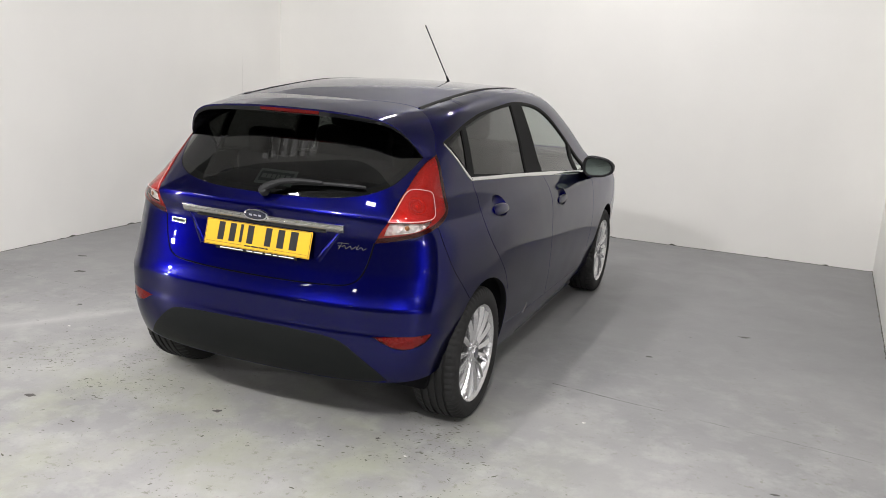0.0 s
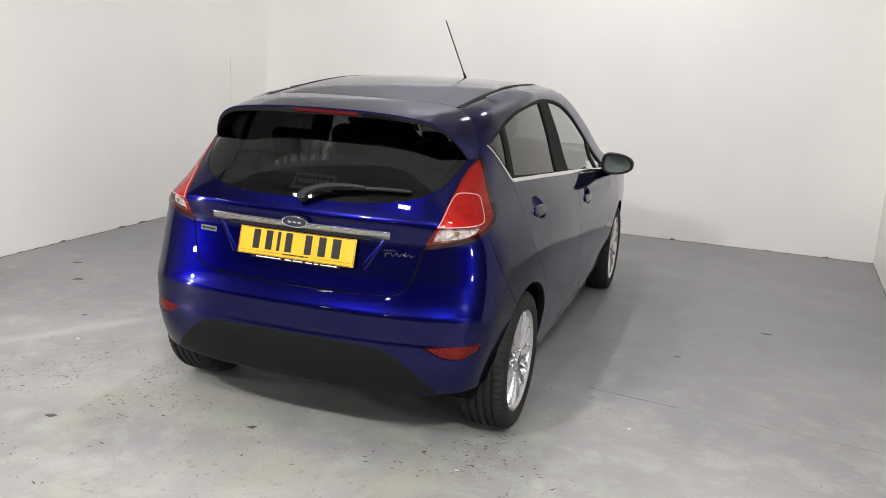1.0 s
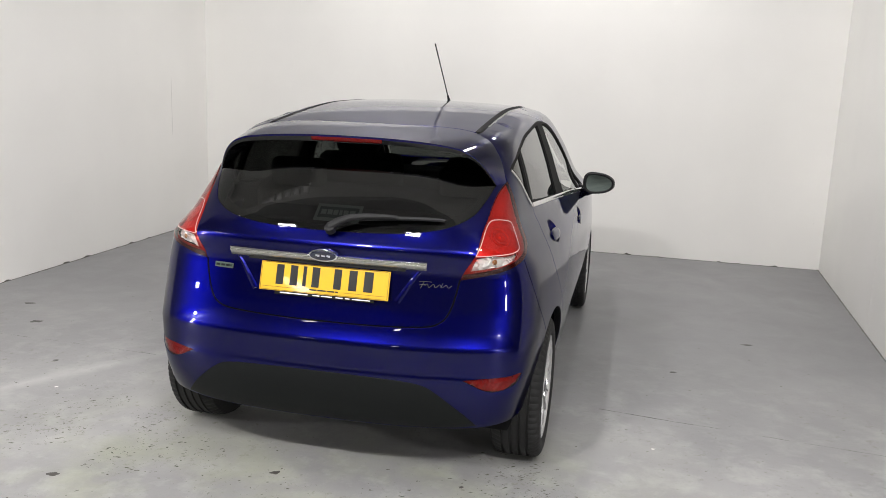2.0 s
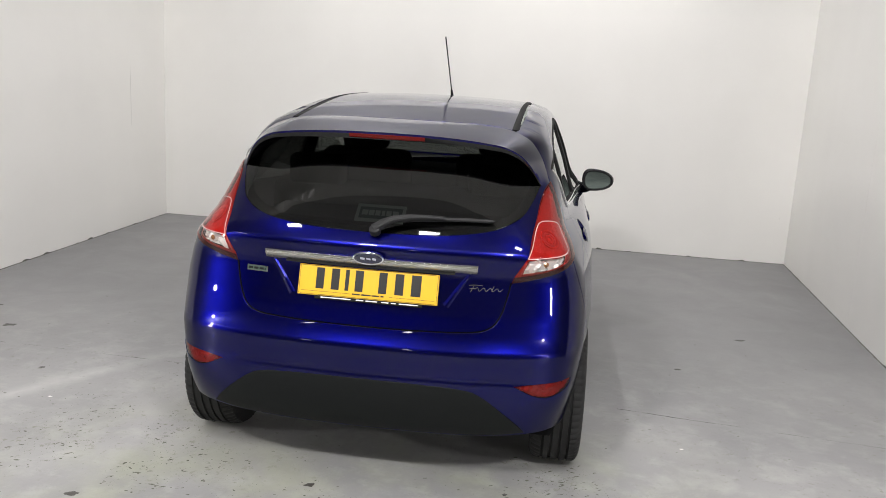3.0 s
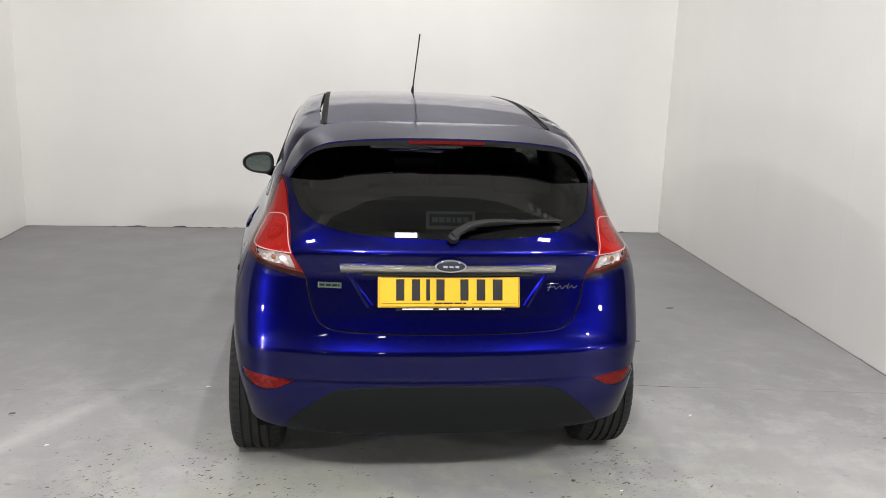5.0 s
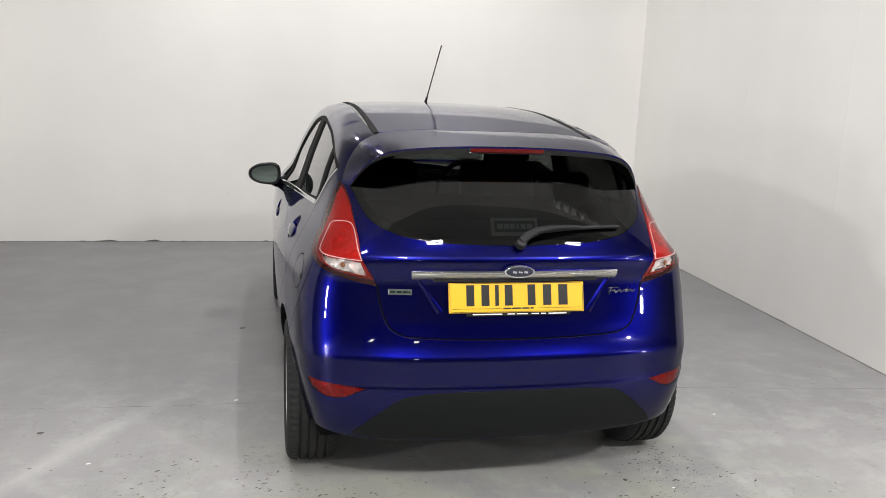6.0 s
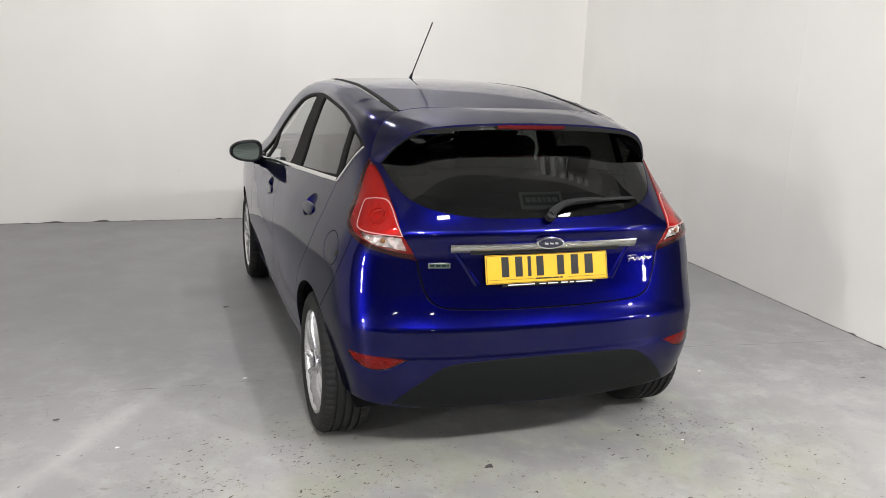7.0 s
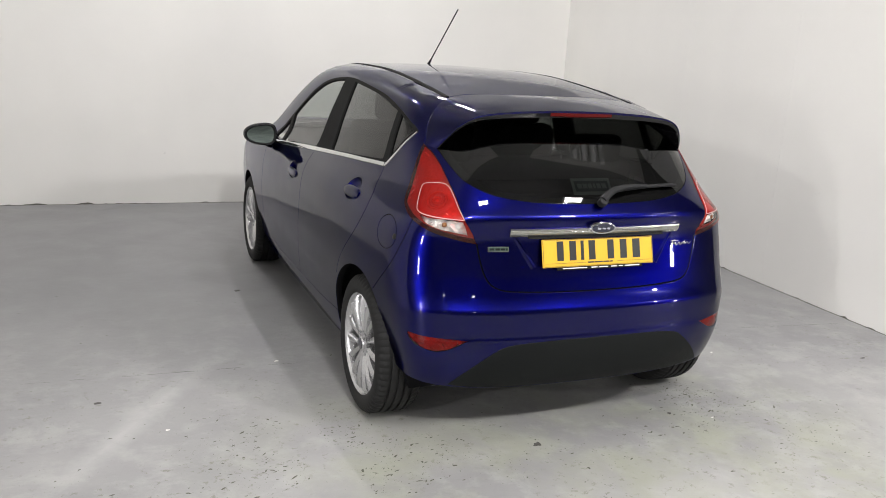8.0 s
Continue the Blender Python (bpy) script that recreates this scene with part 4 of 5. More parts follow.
screen_line = spline([(0.44, 2.085, 1), (0.56, 2.75), (0.60, 2.98, 1), (0.3, 3.06), (0.0, 3.09), (-0.3, 3.06), (-0.60, 2.98, 1), (-0.56, 2.75), (-0.44, 2.085, 1), (-0.3, 2.145), (0.0, 2.165), (0.3, 2.145)], 0.03)
patch("windscreen", screen_line, PALE, car, "clear windscreen", -0.003, 0.004, grid=0.05, place=on_top)
bonnet_line = spline([(0.60, 3.0, 1), (0.635, 3.10), (0.635, 3.70, 1), (0.3, 3.86), (0.0, 3.90), (-0.3, 3.86), (-0.635, 3.70, 1), (-0.635, 3.10), (-0.60, 3.0, 1), (-0.3, 3.08), (0.0, 3.11), (0.3, 3.08)], 0.03)
patch("bonnet", bonnet_line, PAINT, car, "", 0.0, 0.012, grid=0.05, place=on_top)
for sign in (1, -1):
    strip = np.array([(sign * 0.463, y) for y in np.arange(0.655, 2.02, 0.03)] + [(sign * (0.463 + 0.17 * (y - 2.1) / 0.9), y) for y in np.arange(2.12, 3.0, 0.03)])
    moulding("roof_strip", strip, 0.029, 0.003, on_top, STRIP, car, "black rubber roof strip", base=-0.002, profile=((-0.5, 0), (-0.3, 1.2), (0.3, 1.2), (0.5, 0)))

# ---- spoiler ----


def spoiler_rows():
    """From the middle out: the line along the roof, the trailing edge and the root under it on the glass."""
    top = [(0.0, 0.662, 1.400), (0.15, 0.666, 1.398), (0.28, 0.676, 1.390), (0.38, 0.668, 1.377), (0.446, 0.644, 1.361), (0.500, 0.606, 1.342), (0.545, 0.568, 1.312), (0.582, 0.534, 1.270), (0.604, 0.500, 1.225), (0.613, 0.478, 1.190)]
    edge = [(0.0, 0.310, 1.356), (0.15, 0.311, 1.354), (0.28, 0.316, 1.348), (0.37, 0.322, 1.340), (0.440, 0.327, 1.330), (0.494, 0.338, 1.309), (0.531, 0.356, 1.280), (0.559, 0.379, 1.244), (0.580, 0.402, 1.210), (0.593, 0.424, 1.184)]
    root = [(x, float(TAIL(z) + 0.09 * x ** 2 + (0.25 + 1.2 * (z - 0.93)) * x ** 4) + 0.010, z) for x, z in ((0.0, 1.330), (0.15, 1.330), (0.28, 1.326), (0.37, 1.318), (0.430, 1.306), (0.475, 1.286), (0.512, 1.262), (0.546, 1.234), (0.575, 1.206), (0.592, 1.184))]
    roof_z = lid(np.array([p[0] for p in top[:5]]), np.array([p[1] for p in top[:5]]))[0][:, 2]
    side = np.array(top[5:])
    on_body = skin(unroll(side[:, 0], side[:, 1]), side[:, 2], np.full(len(side), 0.0015))[0]
    top = [(p[0], p[1], z) for p, z in zip(top, roof_z)] + [tuple(p) for p in on_body]
    keys = np.arange(len(top))
    fine = np.linspace(0, len(top) - 1, 55)
    rows = []
    for line in (top, edge, root):
        rows.append(np.stack([smooth_table(list(zip(keys, np.array(line)[:, i])))(fine) for i in range(3)], 1))
    return rows


top, edge, root = spoiler_rows()
K = len(top)
spoiler = None
outer_rows, under_rows = [], []
for u in np.linspace(0, 1, 9):
    bulge = 0.004 * math.sin(math.pi * u)
    mid = top * (1 - u) + edge * u
    mid[:, 2] += bulge * np.linspace(1, 0.3, K)
    mid[:, 0] += bulge * np.linspace(0, 0.8, K)
    outer_rows.append(mid)
thin = np.linspace(1, 0.35, K)[:, None]
lip = edge + np.array([0, 0.004, -0.010]) * thin
lip2 = edge + np.array([0, 0.014, -0.030]) * thin
for row in (lip, lip2, lip2 * 0.6 + root * 0.4, root):
    under_rows.append(row)


def both_sides(rows):
    """A grid of rows over the right half, carried over to the left."""
    rows = np.stack(rows)
    left = rows[:, :0:-1].copy()
    left[..., 0] *= -1
    return np.concatenate([left, rows], 1)


def grid_part(name, rows, mat, parent, label="", sharp=40, thickness=0.0):
    m, k = rows.shape[:2]
    bm = bmesh.new()
    vs = [bm.verts.new(v) for v in rows.reshape(-1, 3)]
    for i in range(m - 1):
        for j in range(k - 1):
            bm.faces.new((vs[i * k + j], vs[i * k + j + 1], vs[(i + 1) * k + j + 1], vs[(i + 1) * k + j]))
    if thickness:
        bmesh.ops.recalc_face_normals(bm, faces=bm.faces[:])
        bmesh.ops.solidify(bm, geom=bm.faces[:], thickness=thickness)
    return part(name, bm, mat, parent, label, sharp=sharp)


spoiler = grid_part("spoiler", both_sides(outer_rows + [lip]), PAINT, car, "blue roof spoiler over the tailgate", sharp=60)
grid_part("spoiler_underside", both_sides(under_rows), GLOSS_BLACK, spoiler, "black underside of the spoiler", sharp=50)
bm = bmesh.new()
lamp_x = np.linspace(-0.146, 0.146, 15)
rows = []
for x in lamp_x:
    y = 0.314 + 0.10 * x * x
    rows.append([bm.verts.new((x, y + 0.001, 1.3475)), bm.verts.new((x, y - 0.003, 1.345)), bm.verts.new((x, y + 0.001, 1.334)), bm.verts.new((x, y + 0.010, 1.328))])
for r, q in zip(rows, rows[1:]):
    for j in range(3):
        bm.faces.new((r[j], r[j + 1], q[j + 1], q[j]))
part("high_brake_light", bm, RED_GLOSS, spoiler, "red high brake light strip")

# ---- tail lamps ----
LAMP_FRAME = [(0.505, 0.947, 1), (0.530, 0.985), (0.558, 1.028), (0.583, 1.056), (0.605, 1.064), (0.655, 1.060), (0.682, 1.050), (0.686, 1.025), (0.678, 0.985), (0.668, 0.963), (0.640, 0.953), (0.570, 0.949)]
LAMP_WHITE = [(0.492, 0.884, 1), (0.497, 0.910), (0.508, 0.940, 1), (0.56, 0.949), (0.61, 0.950), (0.660, 0.956, 1), (0.632, 0.929), (0.595, 0.910), (0.545, 0.894)]


def facets(name, outline, depth, rough_by, grid, mat, parent, label, seed):
    """A crumpled bright reflector: flat little facets that each lean their own way."""
    c, t = meshed(np.asarray(outline), (), grid)
    r = np.random.default_rng(seed)
    p, _ = skin(c[:, 0], c[:, 1], depth + rough_by * r.uniform(-1, 1, len(c)))
    return put(name, p, t, mat, parent, label, smooth=False)


for sign in (1, -1):
    turned = (lambda p: p) if sign > 0 else flipped
    lamp_line = turned(spline(TAIL_LAMP))
    lamp = patch("tail_light", shrunk(lamp_line, 0.002), RED_LENS, car, "red wedge-shaped tail light with a clear lower lens", 0.004, 0.012, [turned(spline(LAMP_WHITE))])
    patch("lamp_body", shrunk(lamp_line, 0.001), RED_BACK, lamp, "red reflector behind the lens", -0.012, 0, [turned(spline(LAMP_WHITE))])
    inset = shrunk(lamp_line, 0.006)
    inset[:, 1] = 1.19 - (1.19 - inset[:, 1]) * 0.955
    patch("lamp_edge", shrunk(lamp_line, 0.0015), RED_DARK, lamp, "dark red lamp edge", 0.0015, 0, [inset], 0.012)
    for k, (fs, fz) in enumerate(((0.742, 1.012), (0.744, 1.035), (0.737, 0.994), (0.745, 1.060), (0.727, 1.166), (0.712, 1.160), (0.741, 1.150), (0.735, 1.022))):
        p, n = skin(np.array([sign * fs]), np.array([fz]), -0.008)
        bm = bmesh.new()
        bmesh.ops.create_uvsphere(bm, u_segments=10, v_segments=6, radius=0.0042)
        bmesh.ops.transform(bm, matrix=Matrix.Translation(p[0]), verts=bm.verts)
        part("lamp_facet", bm, FACET, lamp)
    patch("clear_lens", turned(spline(LAMP_WHITE)), CLEAR_LENS, lamp, "clear lower lens", 0.004, 0.003)
    facets("silver_reflector", shrunk(turned(spline(LAMP_WHITE)), -0.006), -0.024, 0.006, 0.013, MIRRORED, lamp, "silver reflector", 5)
    # stepped rings round the brake bulb
    p, n = skin(np.array([sign * 0.612]), np.array([1.010]), -0.0085)
    seat_of_ring = Matrix.Translation(p[0]) @ Vector(n[0]).to_track_quat("X", "Z").to_matrix().to_4x4()
    for ra, rb, mat in ((0.033, 0.042, RED_BACK), (0.021, 0.032, PINK_BACK), (0.010, 0.020, RED_BACK)):
        bm = lathe([(0.0, ra), (0.0035, ra + 0.001), (0.0035, rb - 0.001), (0.0, rb)], 32)
        bmesh.ops.transform(bm, matrix=seat_of_ring, verts=bm.verts)
        part("lamp_ring", bm, mat, lamp)
    fl = turned(spline(LAMP_FRAME))
    moulding("lamp_bezel", np.concatenate([fl, fl[:1]]), 0.0027, 0.0010, on_side, PINK, lamp, "pale bezel round the brake lamp", base=0.0042)
    patch("brake_reflector", fl, PINK_BACK, lamp, "pale reflector behind the brake lens", -0.009, 0)
    p, n = skin(np.array([sign * 0.595]), np.array([1.012]))
    for nm, off_s, off_z, r, mat, lb in (("lamp_bowl", 0.612, 1.010, 0.010, FACET, "red brake lamp bowl"), ("bulb", 0.566, 0.924, 0.010, AMBER, "amber bulb"), ("bulb", 0.615, 0.934, 0.010, CLEAR_LENS, "clear bulb")):
        p, n = skin(np.array([sign * off_s]), np.array([off_z]), -0.012)
        bm = bmesh.new()
        bmesh.ops.create_uvsphere(bm, u_segments=16, v_segments=8, radius=r)
        bmesh.ops.scale(bm, vec=(1, 1, 0.45), verts=bm.verts)
        bmesh.ops.transform(bm, matrix=Matrix.Translation(p[0]) @ Vector(n[0]).to_track_quat("Z", "Y").to_matrix().to_4x4(), verts=bm.verts)
        part(nm, bm, mat, lamp, lb)
    fog_line = turned(spline(FOG))
    fog = patch("fog_reflector", shrunk(fog_line, 0.002), FOG_LENS, car, "deep red reflector in the bumper", -0.002, 0.006, grid=0.015)
    facets("reflector_facets", shrunk(fog_line, 0.0015), -0.009, 0.0035, 0.012, RED_BACK, fog, "crumpled red facets behind the lens", 7)
    # door handles
    for s, z, a, b in HANDLE_CUPS:
        rows = []
        for f, depth in ((1.0, 0.0), (0.93, -0.010), (0.75, -0.022), (0.45, -0.029), (0.02, -0.031)):
            e = ellipse(sign * s, z, a * f, b * f, 32)
            rows.append(skin(e[:, 0], e[:, 1], np.full(32, depth))[0])
        bm = bmesh.new()
        vs = [[bm.verts.new(v) for v in r] for r in rows]
        for r, q in zip(vs, vs[1:]):
            for j in range(32):
                bm.faces.new((r[j], r[(j + 1) % 32], q[(j + 1) % 32], q[j]))
        handle = part("door_handle", bm, PAINT, car, "blue door handle over a rounded cup")
        line = np.stack([sign * (s + np.linspace(-0.105, 0.085, 15)), np.full(15, z - 0.013)], 1)
        prof = 0.10 * np.array([0.004, 0.018, 0.028, 0.034, 0.037, 0.038, 0.038, 0.038, 0.037, 0.036, 0.034, 0.030, 0.024, 0.014, 0.004])
        wid = 1.5 * np.array([0.012, 0.024, 0.027, 0.029, 0.030, 0.030, 0.030, 0.030, 0.030, 0.029, 0.028, 0.027, 0.025, 0.022, 0.016])
        bm = bmesh.new()
        turn = np.linspace(0, 2 * math.pi, 12, endpoint=False)
        q, nn = skin(np.repeat(line[:, 0], 12), (line[:, 1:2] + wid[:, None] / 2 * np.cos(turn)).ravel(), (prof[:, None] + 0.007 * np.sin(turn)).ravel())
        rings = [[bm.verts.new(v) for v in r] for r in q.reshape(15, 12, 3)]
        for r, q in zip(rings, rings[1:]):
            for j in range(12):
                bm.faces.new((r[j], r[(j + 1) % 12], q[(j + 1) % 12], q[j]))
        bm.faces.new(rings[0])
        bm.faces.new(rings[-1])
        part("grip", bm, PAINT, handle)

# fuel flap button
p, n = skin(np.array([-0.744]), np.array([0.846]), 0.001)
bm = bmesh.new()
bmesh.ops.create_uvsphere(bm, u_segments=14, v_segments=8, radius=0.0125)
bmesh.ops.scale(bm, vec=(1, 1, 0.3), verts=bm.verts)
bmesh.ops.transform(bm, matrix=Matrix.Translation(p[0]) @ Vector(n[0]).to_track_quat("Z", "Y").to_matrix().to_4x4(), verts=bm.verts)
part("fuel_flap_notch", bm, BLACK, car, "dark finger notch beside the fuel flap")

# ---- tailgate fittings ----
bar_line = np.stack([np.linspace(-0.358, 0.358, 41), np.full(41, 0.9045)], 1)
moulding("chrome_bar", bar_line, np.full(41, 0.034), 0.016, on_side, SATIN_CHROME, car, "chrome strip above the number plate",
         profile=((-0.5, 0.0), (-0.5, 0.55), (-0.42, 0.72), (0.12, 1.0), (0.18, 0.82), (0.26, 0.82), (0.32, 1.0), (0.46, 0.9), (0.5, 0.0)))


def facing(x, z, offset):
    """A frame on the tailgate at x, z: its z axis points out of the skin."""
    s = x
    for _ in range(8):
        p, n = skin(np.array([s]), np.array([z]), np.array([offset]))
        s += (x - p[0][0]) * 0.9
    n = Vector(n[0])
    across = Vector((0, 0, 1)).cross(n).normalized()
    up = n.cross(across)
    m = Matrix((across, up, n)).transposed().to_4x4()
    m.translation = Vector(p[0])
    return m


def oval(a, b, h, m, soft=0.3, k=40):
    bm = bmesh.new()
    rings = []
    for f, z in ((1.0, 0.0), (1.0, h * 0.6), (1 - soft * 0.3, h * 0.92), (1 - soft, h), (0.5, h * 1.03)):
        rings.append([bm.verts.new(m @ Vector((a * f * math.cos(t), b * f * math.sin(t), z))) for t in np.linspace(0, 2 * math.pi, k, endpoint=False)])
    for r, q in zip(rings, rings[1:]):
        for j in range(k):
            bm.faces.new((r[j], r[(j + 1) % k], q[(j + 1) % k], q[j]))
    bm.faces.new(rings[-1])
    return bm


m = facing(0.0, 0.921, 0.010)
badge = part("badge", oval(0.059, 0.0245, 0.016, m, 0.12), CHROME, car, "oval badge with a chrome rim")
part("badge_field", oval(0.052, 0.0185, 0.0035, m @ Matrix.Translation((0, 0, 0.0155)), 0.2), OVAL_BLUE, badge, "dark blue oval field")
for dx, w, hh, tilt in ((-0.020, 0.016, 0.008, 8), (0.002, 0.016, 0.006, 8), (0.023, 0.014, 0.008, 8)):
    part("badge_mark", box(w, hh, 0.0012), CHROME, badge, "plain raised silver mark").matrix_basis = m @ Matrix.Translation((dx, 0.0 if tilt > 5 else -0.0105, 0.0192)) @ pose(0, 0, 0, 0, 0, -tilt)

# plate with dark bars for its characters
PLATE_TILT = 16.0
plate_frame = Matrix.Translation((0.0, 0.0885, 0.820)) @ pose(0, 0, 0, 90 - PLATE_TILT, 0, 0)
plate = part("number_plate", box(0.520, 0.111, 0.004, soft=0.0015, steps=1), YELLOW, car, "yellow number plate with dark bars", sharp=30)
plate.matrix_basis = plate_frame


def plate_bar(name, x, y, w, h, mat, lift=0.0026, label=""):
    ob = part(name, box(w, h, 0.0012), mat, plate, label, smooth=False)
    ob.matrix_basis = Matrix.Translation((x, y, lift))
    return ob


for x, w in ((-0.179, 0.030), (-0.122, 0.030), (-0.078, 0.014), (-0.033, 0.030), (0.055, 0.030), (0.116, 0.032), (0.178, 0.036)):
    plate_bar("plate_bar", x, 0.008, w, 0.077, INK, label="plain black bar on the plate")
for x, w in ((0.0, 0.500),):
    plate_bar("plate_line", x, 0.0525, w, 0.0014, INK)
    plate_bar("plate_line", x, -0.0525, w, 0.0014, INK)
for x in (-0.2555, 0.2555):
    plate_bar("plate_line", x, 0.0, 0.0014, 0.104, INK)
plate_bar("plate_line", -0.155, -0.0405, 0.185, 0.0012, INK)
plate_bar("plate_line", 0.165, -0.0405, 0.165, 0.0012, INK)
for x, w in ((-0.040, 0.030), (-0.004, 0.036), (0.032, 0.028), (0.056, 0.012)):
    plate_bar("plate_line", x, -0.0405, w, 0.0055, INK)
holder = part("plate_holder", box(0.400, 0.013, 0.004, soft=0.001, steps=1), STRIP, plate, "black plate holder with a white line of print")
holder.matrix_basis = Matrix.Translation((0.005, -0.0615, -0.0008))
for x, w in ((-0.115, 0.112), (-0.025, 0.028), (0.018, 0.042), (0.068, 0.028), (0.100, 0.018), (0.155, 0.070)):
    plate_bar("holder_print", x, -0.0612, w, 0.0038, WHITE_INK, 0.0014)
for sx in (-1, 1):
    # recess edges beside the plate
    a, b = (sx * 0.338, 0.882), (sx * 0.262, 0.762)
    line = np.stack([np.linspace(a[0], b[0], 14), np.linspace(a[1], b[1], 14)], 1)
    moulding("plate_recess_edge", line, np.linspace(0.012, 0.022, 14), 0.005, on_side, PAINT, car, profile=((-0.5, 0), (-0.2, 0.6), (0.1, 1.0), (0.5, 0)))
lamp_bar = np.stack([np.linspace(-0.29, 0.29, 21), np.full(21, 0.8835)], 1)
moulding("plate_lamp_bar", lamp_bar, np.full(21, 0.008), 0.018, on_side, BLACK, car, "black underside of the chrome strip")

# side badges as plain raised shapes
mb = facing(-0.432, 0.836, 0.0)
side_badge = part("side_badge", box(0.086, 0.0215, 0.003, soft=0.001, steps=1), CHROME, car, "small chrome framed badge")
side_badge.matrix_basis = mb @ Matrix.Translation((0, 0, 0.002))
part("badge_field", box(0.079, 0.0155, 0.002), GREEN_INK, side_badge, "dark badge field").matrix_basis = Matrix.Translation((0, 0, 0.0012))
for dx, w in ((-0.027, 0.018), (-0.004, 0.018), (0.018, 0.018), (0.033, 0.006)):
    part("badge_bar", box(w, 0.008, 0.002), GRAINED, side_badge, "plain silver bar").matrix_basis = Matrix.Translation((dx, 0, 0.0018))
mb = facing(0.428, 0.830, 0.001)
slant = Matrix(((1, 0.35, 0, 0), (0, 1, 0, 0), (0, 0, 1, 0), (0, 0, 0, 1)))
wave = [(-0.040 + 0.1 * u, 0.0065 * math.sin(u * 26.0) * (1 - 0.25 * u) - 0.001, 0.002) for u in np.linspace(0, 1, 70)]
script = part("script_badge", tube([slant @ Vector(p) for p in wave], 0.0016, 6), CHROME, car, "chrome raised badge like a running script")
script.matrix_basis = mb
for pts in ([(-0.052, -0.012, 0.002), (-0.050, 0.0, 0.002), (-0.048, 0.013, 0.002)], [(-0.066, 0.012, 0.002), (-0.048, 0.0145, 0.002), (-0.018, 0.013, 0.002)], [(-0.060, 0.001, 0.002), (-0.040, 0.002, 0.002)], [(0.022, -0.006, 0.002), (0.024, 0.012, 0.002)]):
    part("stroke", tube([slant @ Vector(p) for p in pts], 0.0017, 6), CHROME, script)
# rear wiper
glass = facing(0.012, 1.000, 0.012)
wiper = part("rear_wiper", oval(0.021, 0.018, 0.030, glass, 0.35), BLACK, car, "black rear wiper lying on the glass")


def on_glass(s, z, off):
    p, n = skin(np.array([s]), np.array([z]), np.array([off]))
    return Vector(p[0])


arm_pts = [on_glass(s, z, o) for s, z, o in ((0.008, 1.002, 0.034), (0.040, 1.020, 0.036), (0.080, 1.036, 0.034), (0.14, 1.047, 0.030), (0.20, 1.052, 0.026), (0.26, 1.054, 0.022))]
part("wiper_arm", tube(arm_pts, [0.017, 0.016, 0.014, 0.011, 0.009, 0.007], 10), BLACK, wiper)
blade = [on_glass(s, z, 0.012) for s, z in zip(np.linspace(0.105, 0.430, 14), 1.040 + 0.018 * np.sin(np.linspace(0.2, 1.9, 14)))]
part("wiper_blade", tube(blade, [0.004] + [0.0075] * 12 + [0.004], 8), BLACK, wiper)

# sticker inside the tailgate glass
c, t = meshed(np.array([(-0.086, 1.041), (0.104, 1.041), (0.116, 1.099), (-0.086, 1.099)]), (), 0.02)
note = sheet("window_sticker", c, t, on_side, STICKER, car, "pale grey sticker inside the tailgate glass", -0.010, 0)
c, t = meshed(np.array([(-0.072, 1.052), (0.092, 1.052), (0.101, 1.089), (-0.073, 1.089)]), (), 0.02)
sheet("sticker_field", c, t, on_side, STICKER_BAND, note, "dark sticker field", -0.0085, 0)
for a, b in ((-0.062, -0.038), (-0.034, -0.012), (-0.008, 0.012), (0.018, 0.03), (0.036, 0.056), (0.062, 0.085)):
    c, t = meshed(np.array([(a, 1.062), (b, 1.062), (b, 1.079), (a, 1.079)]), (), 0.02)
    sheet("sticker_bar", c, t, on_side, STICKER, note, "", -0.007, 0)

# aerial
base = Vector((0.012, 2.09, 1.457))
tip = Vector((0.012, 1.690, 1.772))
way = (tip - base).normalized()
aerial = part("aerial", tube([base + Vector((0, 0, -0.004)), base + way * 0.012, base + way * 0.055], [0.013, 0.0085, 0.006], 12), BLACK, car, "thin black roof aerial leaning back")
rod = [base + way * d for d in np.linspace(0.05, (tip - base).length, 24)]
part("aerial_rod", tube(rod, [0.0034] * 23 + [0.0036], 8), BLACK, aerial)

